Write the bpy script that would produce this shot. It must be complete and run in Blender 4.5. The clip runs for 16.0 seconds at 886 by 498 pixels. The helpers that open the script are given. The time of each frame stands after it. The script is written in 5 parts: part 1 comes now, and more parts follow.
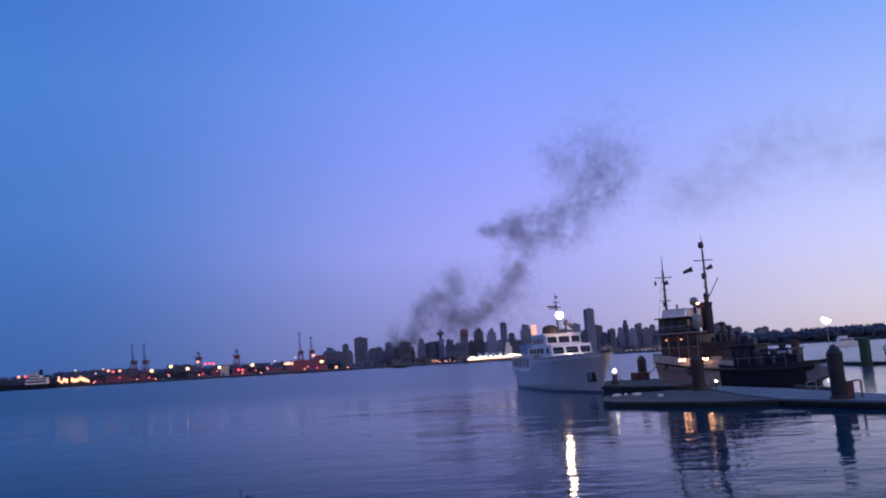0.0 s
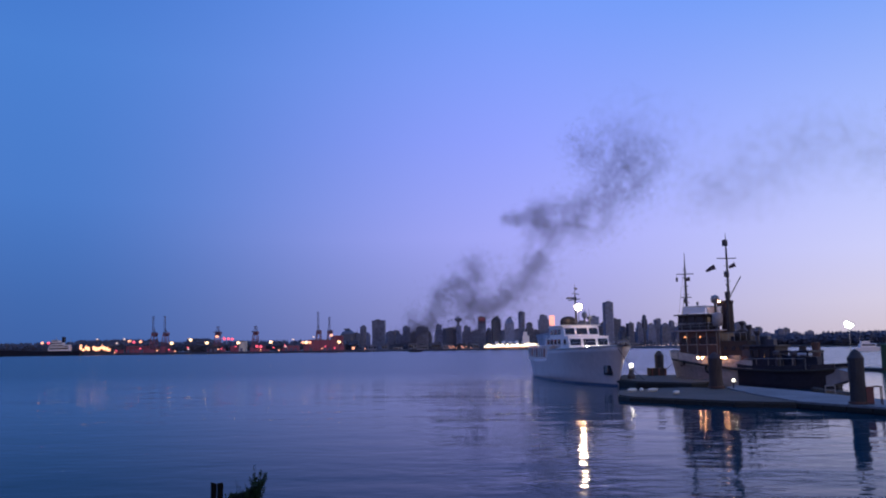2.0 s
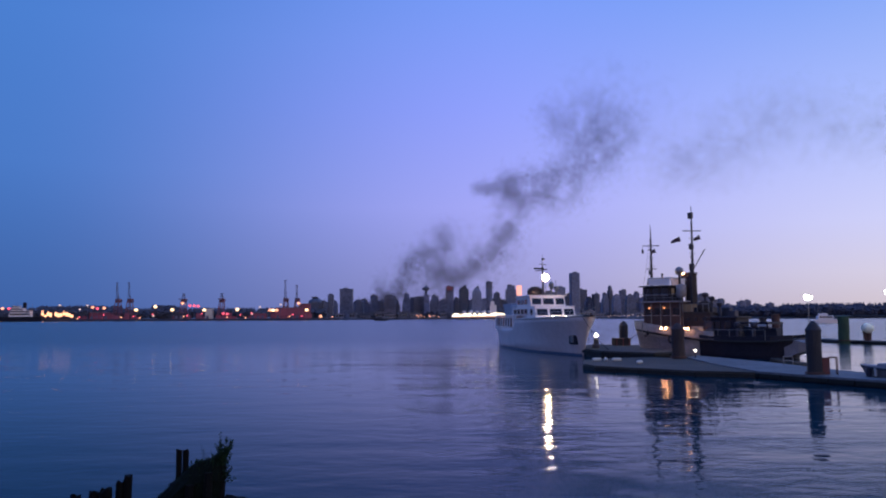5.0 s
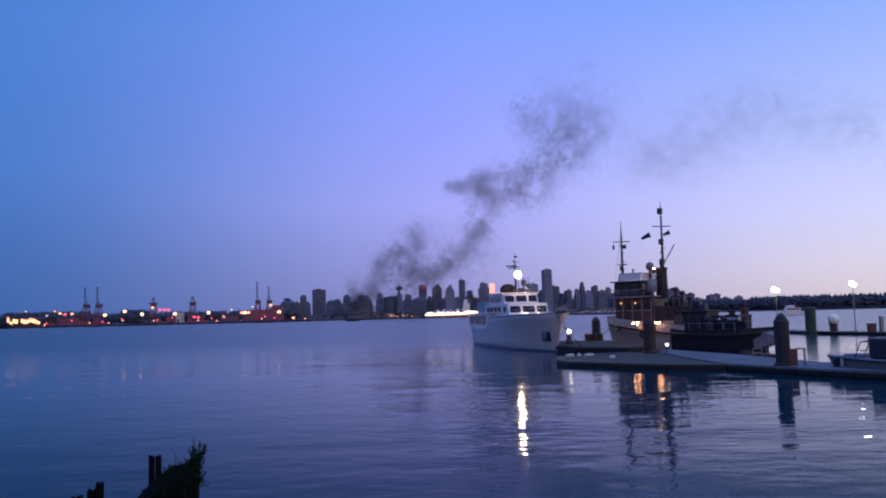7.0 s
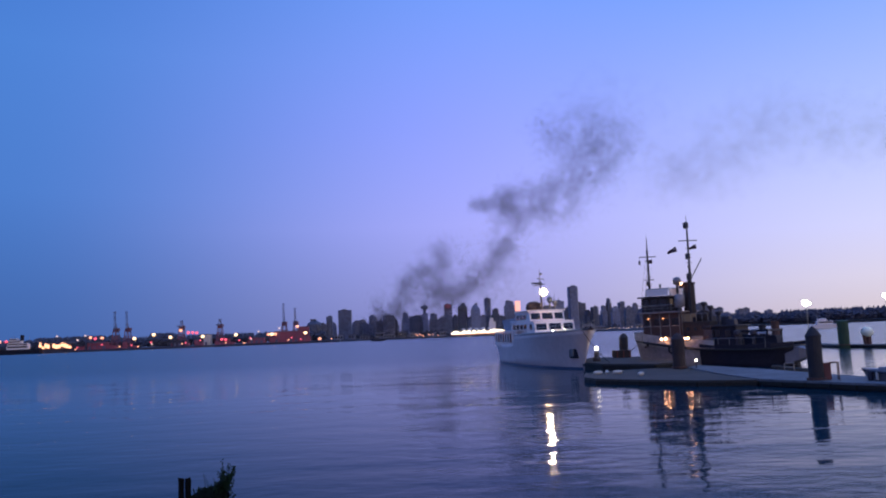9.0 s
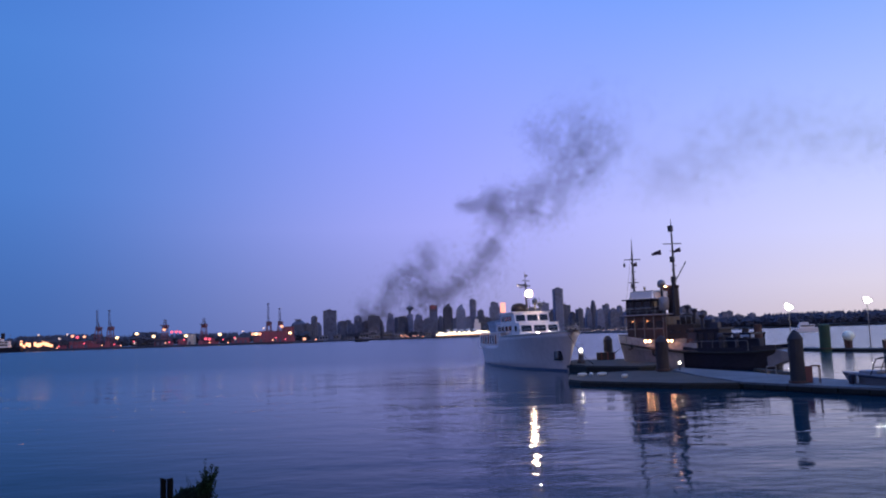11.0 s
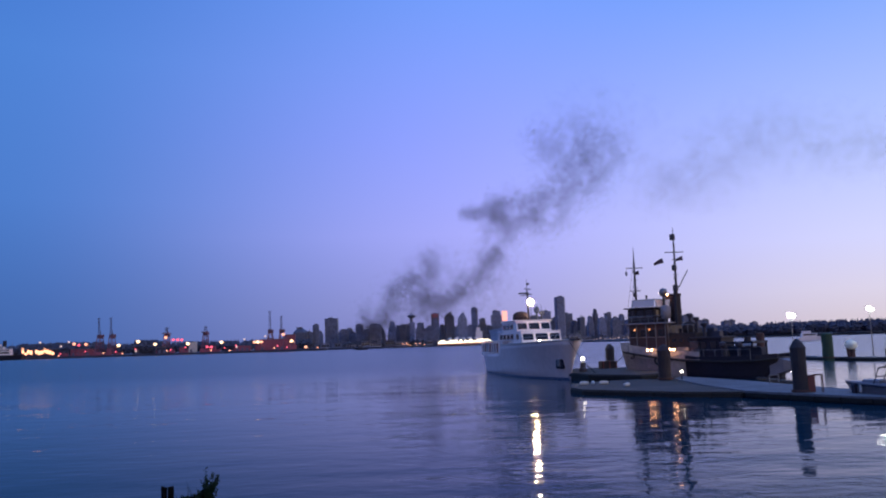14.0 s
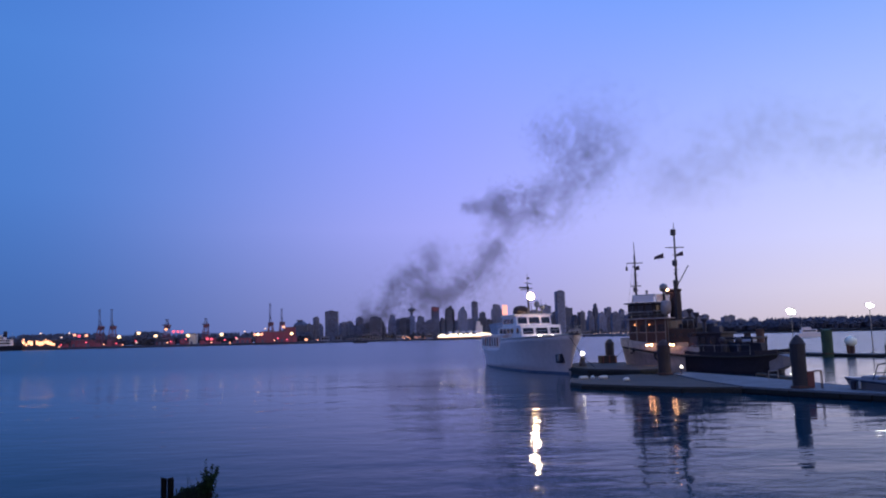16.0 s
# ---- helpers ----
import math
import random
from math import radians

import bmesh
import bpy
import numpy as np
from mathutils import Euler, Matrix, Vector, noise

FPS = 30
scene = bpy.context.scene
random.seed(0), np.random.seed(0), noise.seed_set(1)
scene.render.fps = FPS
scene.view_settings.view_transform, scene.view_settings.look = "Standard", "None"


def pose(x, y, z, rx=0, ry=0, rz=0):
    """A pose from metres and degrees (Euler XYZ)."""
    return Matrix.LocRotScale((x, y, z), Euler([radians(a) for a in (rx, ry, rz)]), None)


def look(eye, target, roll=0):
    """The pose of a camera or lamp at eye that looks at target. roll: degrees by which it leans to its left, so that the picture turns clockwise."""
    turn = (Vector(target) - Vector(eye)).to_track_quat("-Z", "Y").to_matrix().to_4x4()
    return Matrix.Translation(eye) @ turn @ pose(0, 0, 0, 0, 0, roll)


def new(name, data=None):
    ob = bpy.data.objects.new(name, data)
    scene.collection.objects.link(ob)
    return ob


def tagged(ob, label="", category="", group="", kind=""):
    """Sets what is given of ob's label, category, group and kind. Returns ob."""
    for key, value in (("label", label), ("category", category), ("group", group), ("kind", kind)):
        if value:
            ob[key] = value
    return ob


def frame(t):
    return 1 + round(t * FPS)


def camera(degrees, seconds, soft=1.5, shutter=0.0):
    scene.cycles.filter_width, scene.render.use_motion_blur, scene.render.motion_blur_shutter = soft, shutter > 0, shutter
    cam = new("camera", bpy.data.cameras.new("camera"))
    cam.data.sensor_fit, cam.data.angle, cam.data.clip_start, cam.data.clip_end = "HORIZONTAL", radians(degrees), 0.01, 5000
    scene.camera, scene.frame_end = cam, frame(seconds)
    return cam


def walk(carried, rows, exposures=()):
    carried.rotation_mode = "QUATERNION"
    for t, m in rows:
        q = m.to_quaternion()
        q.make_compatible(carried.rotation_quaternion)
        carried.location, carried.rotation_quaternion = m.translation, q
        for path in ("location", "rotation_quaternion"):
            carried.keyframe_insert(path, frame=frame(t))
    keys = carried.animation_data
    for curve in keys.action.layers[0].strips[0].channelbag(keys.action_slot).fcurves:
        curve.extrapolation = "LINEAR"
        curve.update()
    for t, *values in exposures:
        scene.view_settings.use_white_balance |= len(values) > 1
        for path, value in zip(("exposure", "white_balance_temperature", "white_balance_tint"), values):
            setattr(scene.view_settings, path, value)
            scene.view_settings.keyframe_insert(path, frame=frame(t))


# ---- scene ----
# The camera is held by hand at one spot on the shore, four metres above the water: it only turns.
cam = camera(59.0, 16.0, soft=2.0)
EYE = 4.0
TURNS = [  # seconds, yaw, pitch, roll
    (0.0, 0.3, 8.29, 3.42), (0.5, 0.22, 8.45, 2.75), (1.0, 0.31, 8.81, 2.38), (1.5, 0.89, 7.63, 1.29),
    (2.0, 1.5, 7.31, 0.72), (2.5, 1.35, 7.19, 0.95), (3.0, 0.23, 6.86, 0.86), (3.5, 0.0, 6.77, -0.39),
    (4.0, -0.71, 5.88, 0.05), (4.2, -0.52, 5.82, -0.09), (6.3, -2.04, 3.54, 1.46), (6.5, -2.51, 4.19, 1.29),
    (7.0, -2.79, 4.94, 1.38), (7.5, -3.1, 4.8, 1.62), (8.0, -2.78, 6.46, 2.71), (8.5, -0.9, 6.31, 2.23),
    (10.8, -1.22, 6.73, 2.08), (11.0, -1.99, 6.4, 1.85), (11.5, -1.94, 6.65, 1.77), (12.0, -1.39, 6.22, 1.96),
    (12.5, -1.24, 6.21, 2.0), (13.0, -1.52, 6.51, 1.28), (13.5, -1.65, 6.72, 1.46), (14.0, -1.87, 7.0, 1.76),
    (14.5, -2.16, 7.03, 1.44), (15.0, -2.58, 6.2, 2.5), (15.5, -2.15, 6.58, 1.73), (16.0, -1.87, 6.54, 1.37),
]
walk(cam, [(t, pose(0, 0, EYE, 90 + pitch, roll, yaw)) for t, yaw, pitch, roll in TURNS],
     exposures=[(0.0, 0.02), (2.5, 0.02), (3.5, -0.02), (6.5, 0.04), (8.5, 0.1), (12.0, 0.09), (16.0, 0.09)])


# ---- world and light: dusk, the sun is down behind the right-hand shore ----
def srgb(r, g, b):
    return tuple((c / 255 / 12.92 if c < 11 else ((c / 255 + 0.055) / 1.055) ** 2.4) for c in (r, g, b)) + (1.0,)


def ramp(nt, stops, fac):
    node = nt.nodes.new("ShaderNodeValToRGB")
    el = node.color_ramp.elements
    el[0].position, el[0].color = stops[0][0], srgb(*stops[0][1])
    el[1].position, el[1].color = stops[-1][0], srgb(*stops[-1][1])
    for p, c in stops[1:-1]:
        el.new(p).color = srgb(*c)
    nt.links.new(fac, node.inputs[0])
    return node.outputs[0]


def build_world():
    w = bpy.data.worlds.new("dusk_sky")
    scene.world = w
    w.use_nodes = True
    nt = w.node_tree
    bg = nt.nodes["Background"]
    co = nt.nodes.new("ShaderNodeTexCoord")
    sep = nt.nodes.new("ShaderNodeSeparateXYZ")
    nt.links.new(co.outputs["Generated"], sep.inputs[0])
    up = sep.outputs["Z"]
    east = ramp(nt, [(0, (62, 97, 163)), (0.06, (66, 105, 174)), (0.18, (74, 122, 200)), (0.34, (74, 127, 209)), (0.5, (60, 112, 200)), (1, (84, 140, 236))], up)
    south = ramp(nt, [(0, (140, 138, 194)), (0.05, (152, 152, 214)), (0.14, (166, 169, 248)), (0.26, (146, 161, 255)), (0.42, (116, 155, 248)), (1, (92, 144, 240))], up)
    west = ramp(nt, [(0, (214, 198, 202)), (0.05, (219, 211, 230)), (0.11, (210, 212, 251)), (0.2, (184, 198, 255)), (0.4, (118, 162, 246)), (1, (92, 144, 240))], up)
    def span(a, b, axis="X"):
        m = nt.nodes.new("ShaderNodeMapRange")
        m.interpolation_type = "SMOOTHSTEP"
        m.inputs["From Min"].default_value, m.inputs["From Max"].default_value = a, b
        nt.links.new(sep.outputs[axis], m.inputs["Value"])
        return m.outputs[0]
    def mix(f, a, b):
        m = nt.nodes.new("ShaderNodeMix")
        m.data_type = "RGBA"
        nt.links.new(f, m.inputs["Factor"])
        nt.links.new(a, m.inputs[6])
        nt.links.new(b, m.inputs[7])
        return m.outputs[2]
    sky = mix(span(0.0, 0.62), mix(span(-0.5, 0.14), east, south), west)
    # away from the dark eastern sky the dusk turns lilac overhead and behind
    back = ramp(nt, [(0, (112, 112, 160)), (0.12, (124, 128, 186)), (0.3, (112, 134, 212)), (1, (92, 144, 240))], up)
    sky = mix(span(0.7, -0.1, "Y"), sky, back)
    # the sun has set to the north-west, behind the right shoulder of the viewer
    sunset = ramp(nt, [(0, (255, 206, 160)), (0.1, (255, 222, 194)), (0.28, (206, 212, 244)), (0.5, (150, 182, 250)), (1, (92, 144, 240))], up)
    lean = nt.nodes.new("ShaderNodeVectorMath")
    lean.operation = "DOT_PRODUCT"
    lean.inputs[1].default_value = (0.7, -0.7, 0)
    nt.links.new(co.outputs["Generated"], lean.inputs[0])
    side = nt.nodes.new("ShaderNodeMapRange")
    side.interpolation_type = "SMOOTHSTEP"
    side.inputs["From Min"].default_value, side.inputs["From Max"].default_value = 0.0, 0.9
    nt.links.new(lean.outputs["Value"], side.inputs["Value"])
    sky = mix(side.outputs[0], sky, sunset)
    nt.links.new(sky, bg.inputs["Color"])
    bg.inputs["Strength"].default_value = 1.0


build_world()
# afterglow low in the north-west, wide and weak
glow = new("afterglow", bpy.data.lights.new("afterglow", "SUN"))
glow.data.energy, glow.data.angle, glow.data.color = 0.2, radians(50), (1.0, 0.8, 0.74)
glow.matrix_world = look((0, 0, 0), (-0.68, 0.7, -0.2))
scene.cycles.transparent_max_bounces = 800


# ---- materials ----
def material(name, colour, rough=0.6, metal=0.0, spread=0.25, grain=3.0, bump=0.1, depth=0.02, island=0.0, stains=0.35, gloss=0.5):
    """A worn surface: broad stains and fine grain vary the colour, the grain also lifts the surface."""
    m = bpy.data.materials.new(name)
    m.use_nodes = True
    nt = m.node_tree
    b = nt.nodes["Principled BSDF"]
    b.inputs["Roughness"].default_value, b.inputs["Metallic"].default_value = rough, metal
    b.inputs["Specular IOR Level"].default_value = gloss
    co = nt.nodes.new("ShaderNodeTexCoord")
    fine, broad = nt.nodes.new("ShaderNodeTexNoise"), nt.nodes.new("ShaderNodeTexNoise")
    fine.inputs["Scale"].default_value, fine.inputs["Detail"].default_value = grain * 4, 6
    broad.inputs["Scale"].default_value, broad.inputs["Detail"].default_value = grain * stains, 4
    for n in (fine, broad):
        nt.links.new(co.outputs["Object"], n.inputs["Vector"])
    add = nt.nodes.new("ShaderNodeMath")
    add.operation = "MULTIPLY_ADD"
    add.inputs[1].default_value = 0.5
    nt.links.new(fine.outputs[0], add.inputs[0])
    half = nt.nodes.new("ShaderNodeMath")
    half.operation = "MULTIPLY"
    half.inputs[1].default_value = 0.5
    nt.links.new(broad.outputs[0], half.inputs[0])
    nt.links.new(half.outputs[0], add.inputs[2])
    fac = add.outputs[0]
    if island:
        ob = nt.nodes.new("ShaderNodeObjectInfo")
        geo = nt.nodes.new("ShaderNodeNewGeometry")
        both = nt.nodes.new("ShaderNodeMath")
        both.operation = "ADD"
        nt.links.new(ob.outputs["Random"], both.inputs[0])
        nt.links.new(geo.outputs["Random Per Island"], both.inputs[1])
        more = nt.nodes.new("ShaderNodeMath")
        more.operation = "MULTIPLY_ADD"
        more.inputs[1].default_value = island
        nt.links.new(both.outputs[0], more.inputs[0])
        less = nt.nodes.new("ShaderNodeMath")
        less.inputs[1].default_value = -island
        nt.links.new(fac, less.inputs[0])
        nt.links.new(less.outputs[0], more.inputs[2])
        fac = more.outputs[0]
    cr = nt.nodes.new("ShaderNodeValToRGB")
    lo, hi = 1 - spread, 1 + spread
    cr.color_ramp.elements[0].position, cr.color_ramp.elements[1].position = 0.3, 0.7
    cr.color_ramp.elements[0].color = tuple(min(1, c * lo) for c in colour) + (1,)
    cr.color_ramp.elements[1].color = tuple(min(1, c * hi) for c in colour) + (1,)
    nt.links.new(fac, cr.inputs[0])
    nt.links.new(cr.outputs[0], b.inputs["Base Color"])
    if bump:
        bp = nt.nodes.new("ShaderNodeBump")
        bp.inputs["Strength"].default_value, bp.inputs["Distance"].default_value = bump, depth
        nt.links.new(fine.outputs[0], bp.inputs["Height"])
        nt.links.new(bp.outputs[0], b.inputs["Normal"])
    return m


def lamp_glow(name, colour, strength):
    m = bpy.data.materials.new(name)
    m.use_nodes = True
    b = m.node_tree.nodes["Principled BSDF"]
    b.inputs["Base Color"].default_value = (0.12, 0.12, 0.12, 1)
    b.inputs["Emission Color"].default_value = colour + (1,)
    b.inputs["Emission Strength"].default_value = strength
    return m


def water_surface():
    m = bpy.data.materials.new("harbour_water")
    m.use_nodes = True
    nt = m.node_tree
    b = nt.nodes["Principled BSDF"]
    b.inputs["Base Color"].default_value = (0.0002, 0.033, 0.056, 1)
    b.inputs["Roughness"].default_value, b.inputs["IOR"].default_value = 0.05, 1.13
    co = nt.nodes.new("ShaderNodeTexCoord")
    total = None
    for scale, stretch, height, detail in ((0.045, 0.5, 0.25, 2), (0.35, 0.5, 0.075, 3), (1.7, 0.7, 0.016, 2)):
        mp = nt.nodes.new("ShaderNodeMapping")
        mp.inputs["Scale"].default_value = (scale * stretch, scale, scale)
        mp.inputs["Rotation"].default_value = (0, 0, radians(12))
        n = nt.nodes.new("ShaderNodeTexNoise")
        n.inputs["Scale"].default_value, n.inputs["Detail"].default_value = 1.0, detail
        nt.links.new(co.outputs["Object"], mp.inputs[0])
        nt.links.new(mp.outputs[0], n.inputs["Vector"])
        k = nt.nodes.new("ShaderNodeMath")
        k.operation = "MULTIPLY_ADD"
        k.inputs[1].default_value = height
        nt.links.new(n.outputs[0], k.inputs[0])
        if total:
            nt.links.new(total, k.inputs[2])
        else:
            k.inputs[2].default_value = 0
        total = k.outputs[0]
    # bump and gloss: calm in the lee of the docks, ruffled by the breeze offshore
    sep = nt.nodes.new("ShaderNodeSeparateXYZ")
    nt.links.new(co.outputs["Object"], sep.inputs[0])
    # IOR set below real water inshore, to darken the near reflections
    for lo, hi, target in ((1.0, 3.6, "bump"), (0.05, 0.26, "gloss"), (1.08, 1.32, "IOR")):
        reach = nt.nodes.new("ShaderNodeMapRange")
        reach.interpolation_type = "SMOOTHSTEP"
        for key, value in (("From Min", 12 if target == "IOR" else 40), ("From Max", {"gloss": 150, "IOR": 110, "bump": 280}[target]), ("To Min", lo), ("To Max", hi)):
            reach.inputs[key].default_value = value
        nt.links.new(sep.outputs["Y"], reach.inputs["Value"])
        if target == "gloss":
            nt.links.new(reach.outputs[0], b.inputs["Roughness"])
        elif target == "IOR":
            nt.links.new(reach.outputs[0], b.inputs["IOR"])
        else:
            k = nt.nodes.new("ShaderNodeMath")
            k.operation = "MULTIPLY"
            nt.links.new(total, k.inputs[0])
            nt.links.new(reach.outputs[0], k.inputs[1])
            total = k.outputs[0]
    bp = nt.nodes.new("ShaderNodeBump")
    bp.inputs["Strength"].default_value, bp.inputs["Distance"].default_value = 1.0, 1.0
    nt.links.new(total, bp.inputs["Height"])
    nt.links.new(bp.outputs[0], b.inputs["Normal"])
    return m


def smoke_stuff(name, alpha, colour):
    m = bpy.data.materials.new(name)
    m.use_nodes = True
    b = m.node_tree.nodes["Principled BSDF"]
    b.inputs["Base Color"].default_value = colour + (1,)
    b.inputs["Roughness"].default_value = 1.0
    b.inputs["Specular IOR Level"].default_value = 0.0
    b.inputs["Alpha"].default_value = alpha
    return m


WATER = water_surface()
WHITE = material("white_gelcoat", (0.84, 0.73, 0.69), 0.42, spread=0.06, grain=0.8, bump=0.02)
# darker copy of the yacht's white, with the hull's shade in the paint
HULL = material("shaded_white_hull", (0.58, 0.5, 0.49), 0.35, spread=0.14, grain=0.5, bump=0.02)
OFFWHITE = material("weathered_white_paint", (0.48, 0.46, 0.43), 0.5, spread=0.2, grain=1.2)
OLDWHITE = material("stained_hull_paint", (0.26, 0.22, 0.22), 0.55, spread=0.4, grain=0.9)
STREAKED = material("rust_streaked_white", (0.36, 0.32, 0.3), 0.55, spread=0.5, grain=1.4)
BUOY = material("pale_cream_buoy", (0.85, 0.85, 0.68), 0.5, spread=0.12, grain=2)
BLUEWHITE = material("pale_blue_canvas", (0.36, 0.4, 0.48), 0.8, spread=0.12, grain=2)
GLASS_DARK = material("dark_window_glass", (0.014, 0.01, 0.012), 0.12, spread=0.1, bump=0)
BLACK = material("black_hull_paint", (0.015, 0.015, 0.026), 0.5, spread=0.4, grain=1.0, gloss=0.25)
BOOT = material("blue_boot_stripe", (0.05, 0.07, 0.13), 0.4, spread=0.2)
VARNISH = material("varnished_timber", (0.06, 0.03, 0.024), 0.4, spread=0.35, grain=2)
BROWN = material("brown_canvas_cover", (0.034, 0.024, 0.022), 0.85, spread=0.3, grain=2)
CURTAIN = material("rust_red_curtain", (0.26, 0.08, 0.05), 0.8, spread=0.3, grain=2)
RUST = material("rusty_brown_steel", (0.085, 0.042, 0.033), 0.8, spread=0.4, grain=2)
STEEL = material("grey_marine_steel", (0.2, 0.2, 0.21), 0.45, 0.6, spread=0.25)
DARKSTEEL = material("dark_painted_steel", (0.034, 0.032, 0.046), 0.5, spread=0.3)
STERNGREY = material("slate_grey_paint", (0.13, 0.13, 0.16), 0.5, spread=0.3)
RUBBER = material("black_rubber", (0.018, 0.018, 0.02), 0.8, spread=0.3)
CONCRETE = material("pontoon_concrete", (0.125, 0.13, 0.14), 0.8, spread=0.5, grain=0.8, bump=0.3)
OLDDECK = material("mossy_deck_boards", (0.042, 0.038, 0.034), 0.85, spread=0.5, grain=0.9, bump=0.4)
WET = material("wet_weedy_timber", (0.018, 0.018, 0.016), 0.6, spread=0.45, grain=1.2, bump=0.4, gloss=0.25)
PILE = material("creosoted_pile", (0.022, 0.019, 0.024), 0.75, spread=0.4, grain=2, bump=0.5)
BROWNPILE = material("rust_brown_pile", (0.032, 0.019, 0.02), 0.75, spread=0.45, grain=2, bump=0.5)
GREENPILE = material("algae_green_pile", (0.028, 0.062, 0.034), 0.8, spread=0.4, grain=1.5, bump=0.4)
ORANGEWOOD = material("red_brown_dock_box", (0.16, 0.045, 0.036), 0.6, spread=0.25, grain=3)
NAVY = material("navy_canvas", (0.013, 0.017, 0.036), 0.7, spread=0.25)
FLAG = material("dark_flag_cloth", (0.05, 0.03, 0.05), 0.9, spread=0.4, grain=2)
# far city and shore: blue of the distance haze is part of the colour
TOWER = material("haze_tinted_facade", (0.16, 0.17, 0.25), 0.5, spread=0.5, grain=0.03, bump=0, island=0.4)
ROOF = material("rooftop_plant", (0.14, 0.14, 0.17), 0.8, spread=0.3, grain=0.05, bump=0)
LAND = material("haze_tinted_shore", (0.035, 0.042, 0.06), 0.95, spread=0.35, grain=0.02, bump=0)
LEAF = material("dark_foliage", (0.035, 0.06, 0.028), 0.8, spread=0.4, grain=0.3, bump=0, island=0.3)
# far trees: distance haze mixed into the leaf colour, paler and bluer
FARLEAF = material("haze_tinted_foliage", (0.072, 0.078, 0.112), 0.9, spread=0.12, grain=0.05, bump=0, island=0.12)
GRASS = material("grass_blades", (0.011, 0.028, 0.012), 0.7, spread=0.4, grain=3, bump=0, island=0.3, gloss=0.12)
CRANE = material("red_crane_steel", (0.17, 0.06, 0.09), 0.6, spread=0.3, grain=0.05, bump=0)
CRANEDARK = material("grey_crane_boom", (0.1, 0.1, 0.16), 0.6, spread=0.3, grain=0.05, bump=0)
BOX = material("container_paint", (0.2, 0.052, 0.075), 0.7, spread=0.5, grain=0.05, bump=0, island=0.5)
# quay colour also holds some of the haze
QUAY = material("haze_tinted_quay", (0.045, 0.042, 0.065), 0.9, spread=0.3, grain=0.05, bump=0)
# stakes and bank: taken almost to black, the foreground shade is in the colour
OLDTIMBER = material("shaded_rotten_timber", (0.005, 0.005, 0.005), 0.85, spread=0.45, grain=2.5, bump=0.6, gloss=0.12)
EARTH = material("shaded_mossy_bank", (0.004, 0.007, 0.005), 0.95, spread=0.5, grain=2.5, bump=0.6, depth=0.05, gloss=0.12)
DINGHY = material("dull_white_gelcoat", (0.22, 0.22, 0.24), 0.4, spread=0.15)
# boulder darkened for the same shade
DARKROCK = material("shaded_wet_rock", (0.003, 0.0035, 0.004), 0.9, spread=0.4, grain=1.5, bump=0.5, gloss=0.12)
# blue haze tint as on the towers
LOWRISE = material("haze_tinted_render", (0.14, 0.14, 0.18), 0.8, spread=0.4, grain=0.04, bump=0, island=0.6)
SMOKE = smoke_stuff("dark_smoke", 0.0065, (0.17, 0.15, 0.18))
HAZE = smoke_stuff("thin_smoke", 0.0025, (0.22, 0.2, 0.25))

FLOOD = lamp_glow("warm_floodlight", (1.0, 0.74, 0.47), 560.0)
GLOBE = lamp_glow("white_globe", (1.0, 0.9, 0.72), 6.5)
FORELAMP = lamp_glow("foredeck_lamp", (1.0, 0.86, 0.7), 80.0)
DECKLAMP = lamp_glow("amber_deck_lamp", (1.0, 0.47, 0.22), 26.0)
STREET = lamp_glow("cool_floodlight", (1.0, 0.97, 0.9), 60.0)
SODIUM = lamp_glow("sodium_lamp", (1.0, 0.4, 0.22), 1.8)
WARM = lamp_glow("warm_mast_lamp", (1.0, 0.66, 0.36), 2.8)
RED = lamp_glow("red_lamp", (1.0, 0.09, 0.15), 1.7)
PALE = lamp_glow("pale_lamp", (1.0, 0.72, 0.66), 0.9)
LITSHED = lamp_glow("lit_shed_front", (1.0, 0.46, 0.24), 2.6)
LITSHIP = lamp_glow("lit_promenade", (1.0, 0.84, 0.6), 3.6)
PINKPANEL = lamp_glow("pink_lit_panel", (1.0, 0.42, 0.35), 1.3)
REDTOP = lamp_glow("red_lit_top", (0.8, 0.05, 0.09), 0.14)
CABIN = lamp_glow("cabin_light", (1.0, 0.36, 0.13), 1.7)


# ---- mesh tools ----
def box(bm, c, s, bevel=0.0, turn=0.0):
    m = Matrix.Translation(c) @ Matrix.Rotation(turn, 4, "Z") @ Matrix.Diagonal((*s, 1))
    made = bmesh.ops.create_cube(bm, size=1, matrix=m)["verts"]
    if bevel:
        edges = list({e for v in made for e in v.link_edges})
        bmesh.ops.bevel(bm, geom=edges, offset=bevel, segments=2, affect="EDGES", profile=0.6)
    return bm


def rod(bm, p, q, r0, r1=None, seg=10):
    p, q = Vector(p), Vector(q)
    way = q - p
    m = Matrix.Translation((p + q) / 2) @ way.to_track_quat("Z", "Y").to_matrix().to_4x4()
    bmesh.ops.create_cone(bm, cap_ends=True, segments=seg, radius1=r0, radius2=r0 if r1 is None else r1, depth=way.length, matrix=m)
    return bm


def ball(bm, c, r, s=(1, 1, 1), sub=2):
    bmesh.ops.create_icosphere(bm, subdivisions=sub, radius=r, matrix=Matrix.Translation(c) @ Matrix.Diagonal((*s, 1)))
    return bm


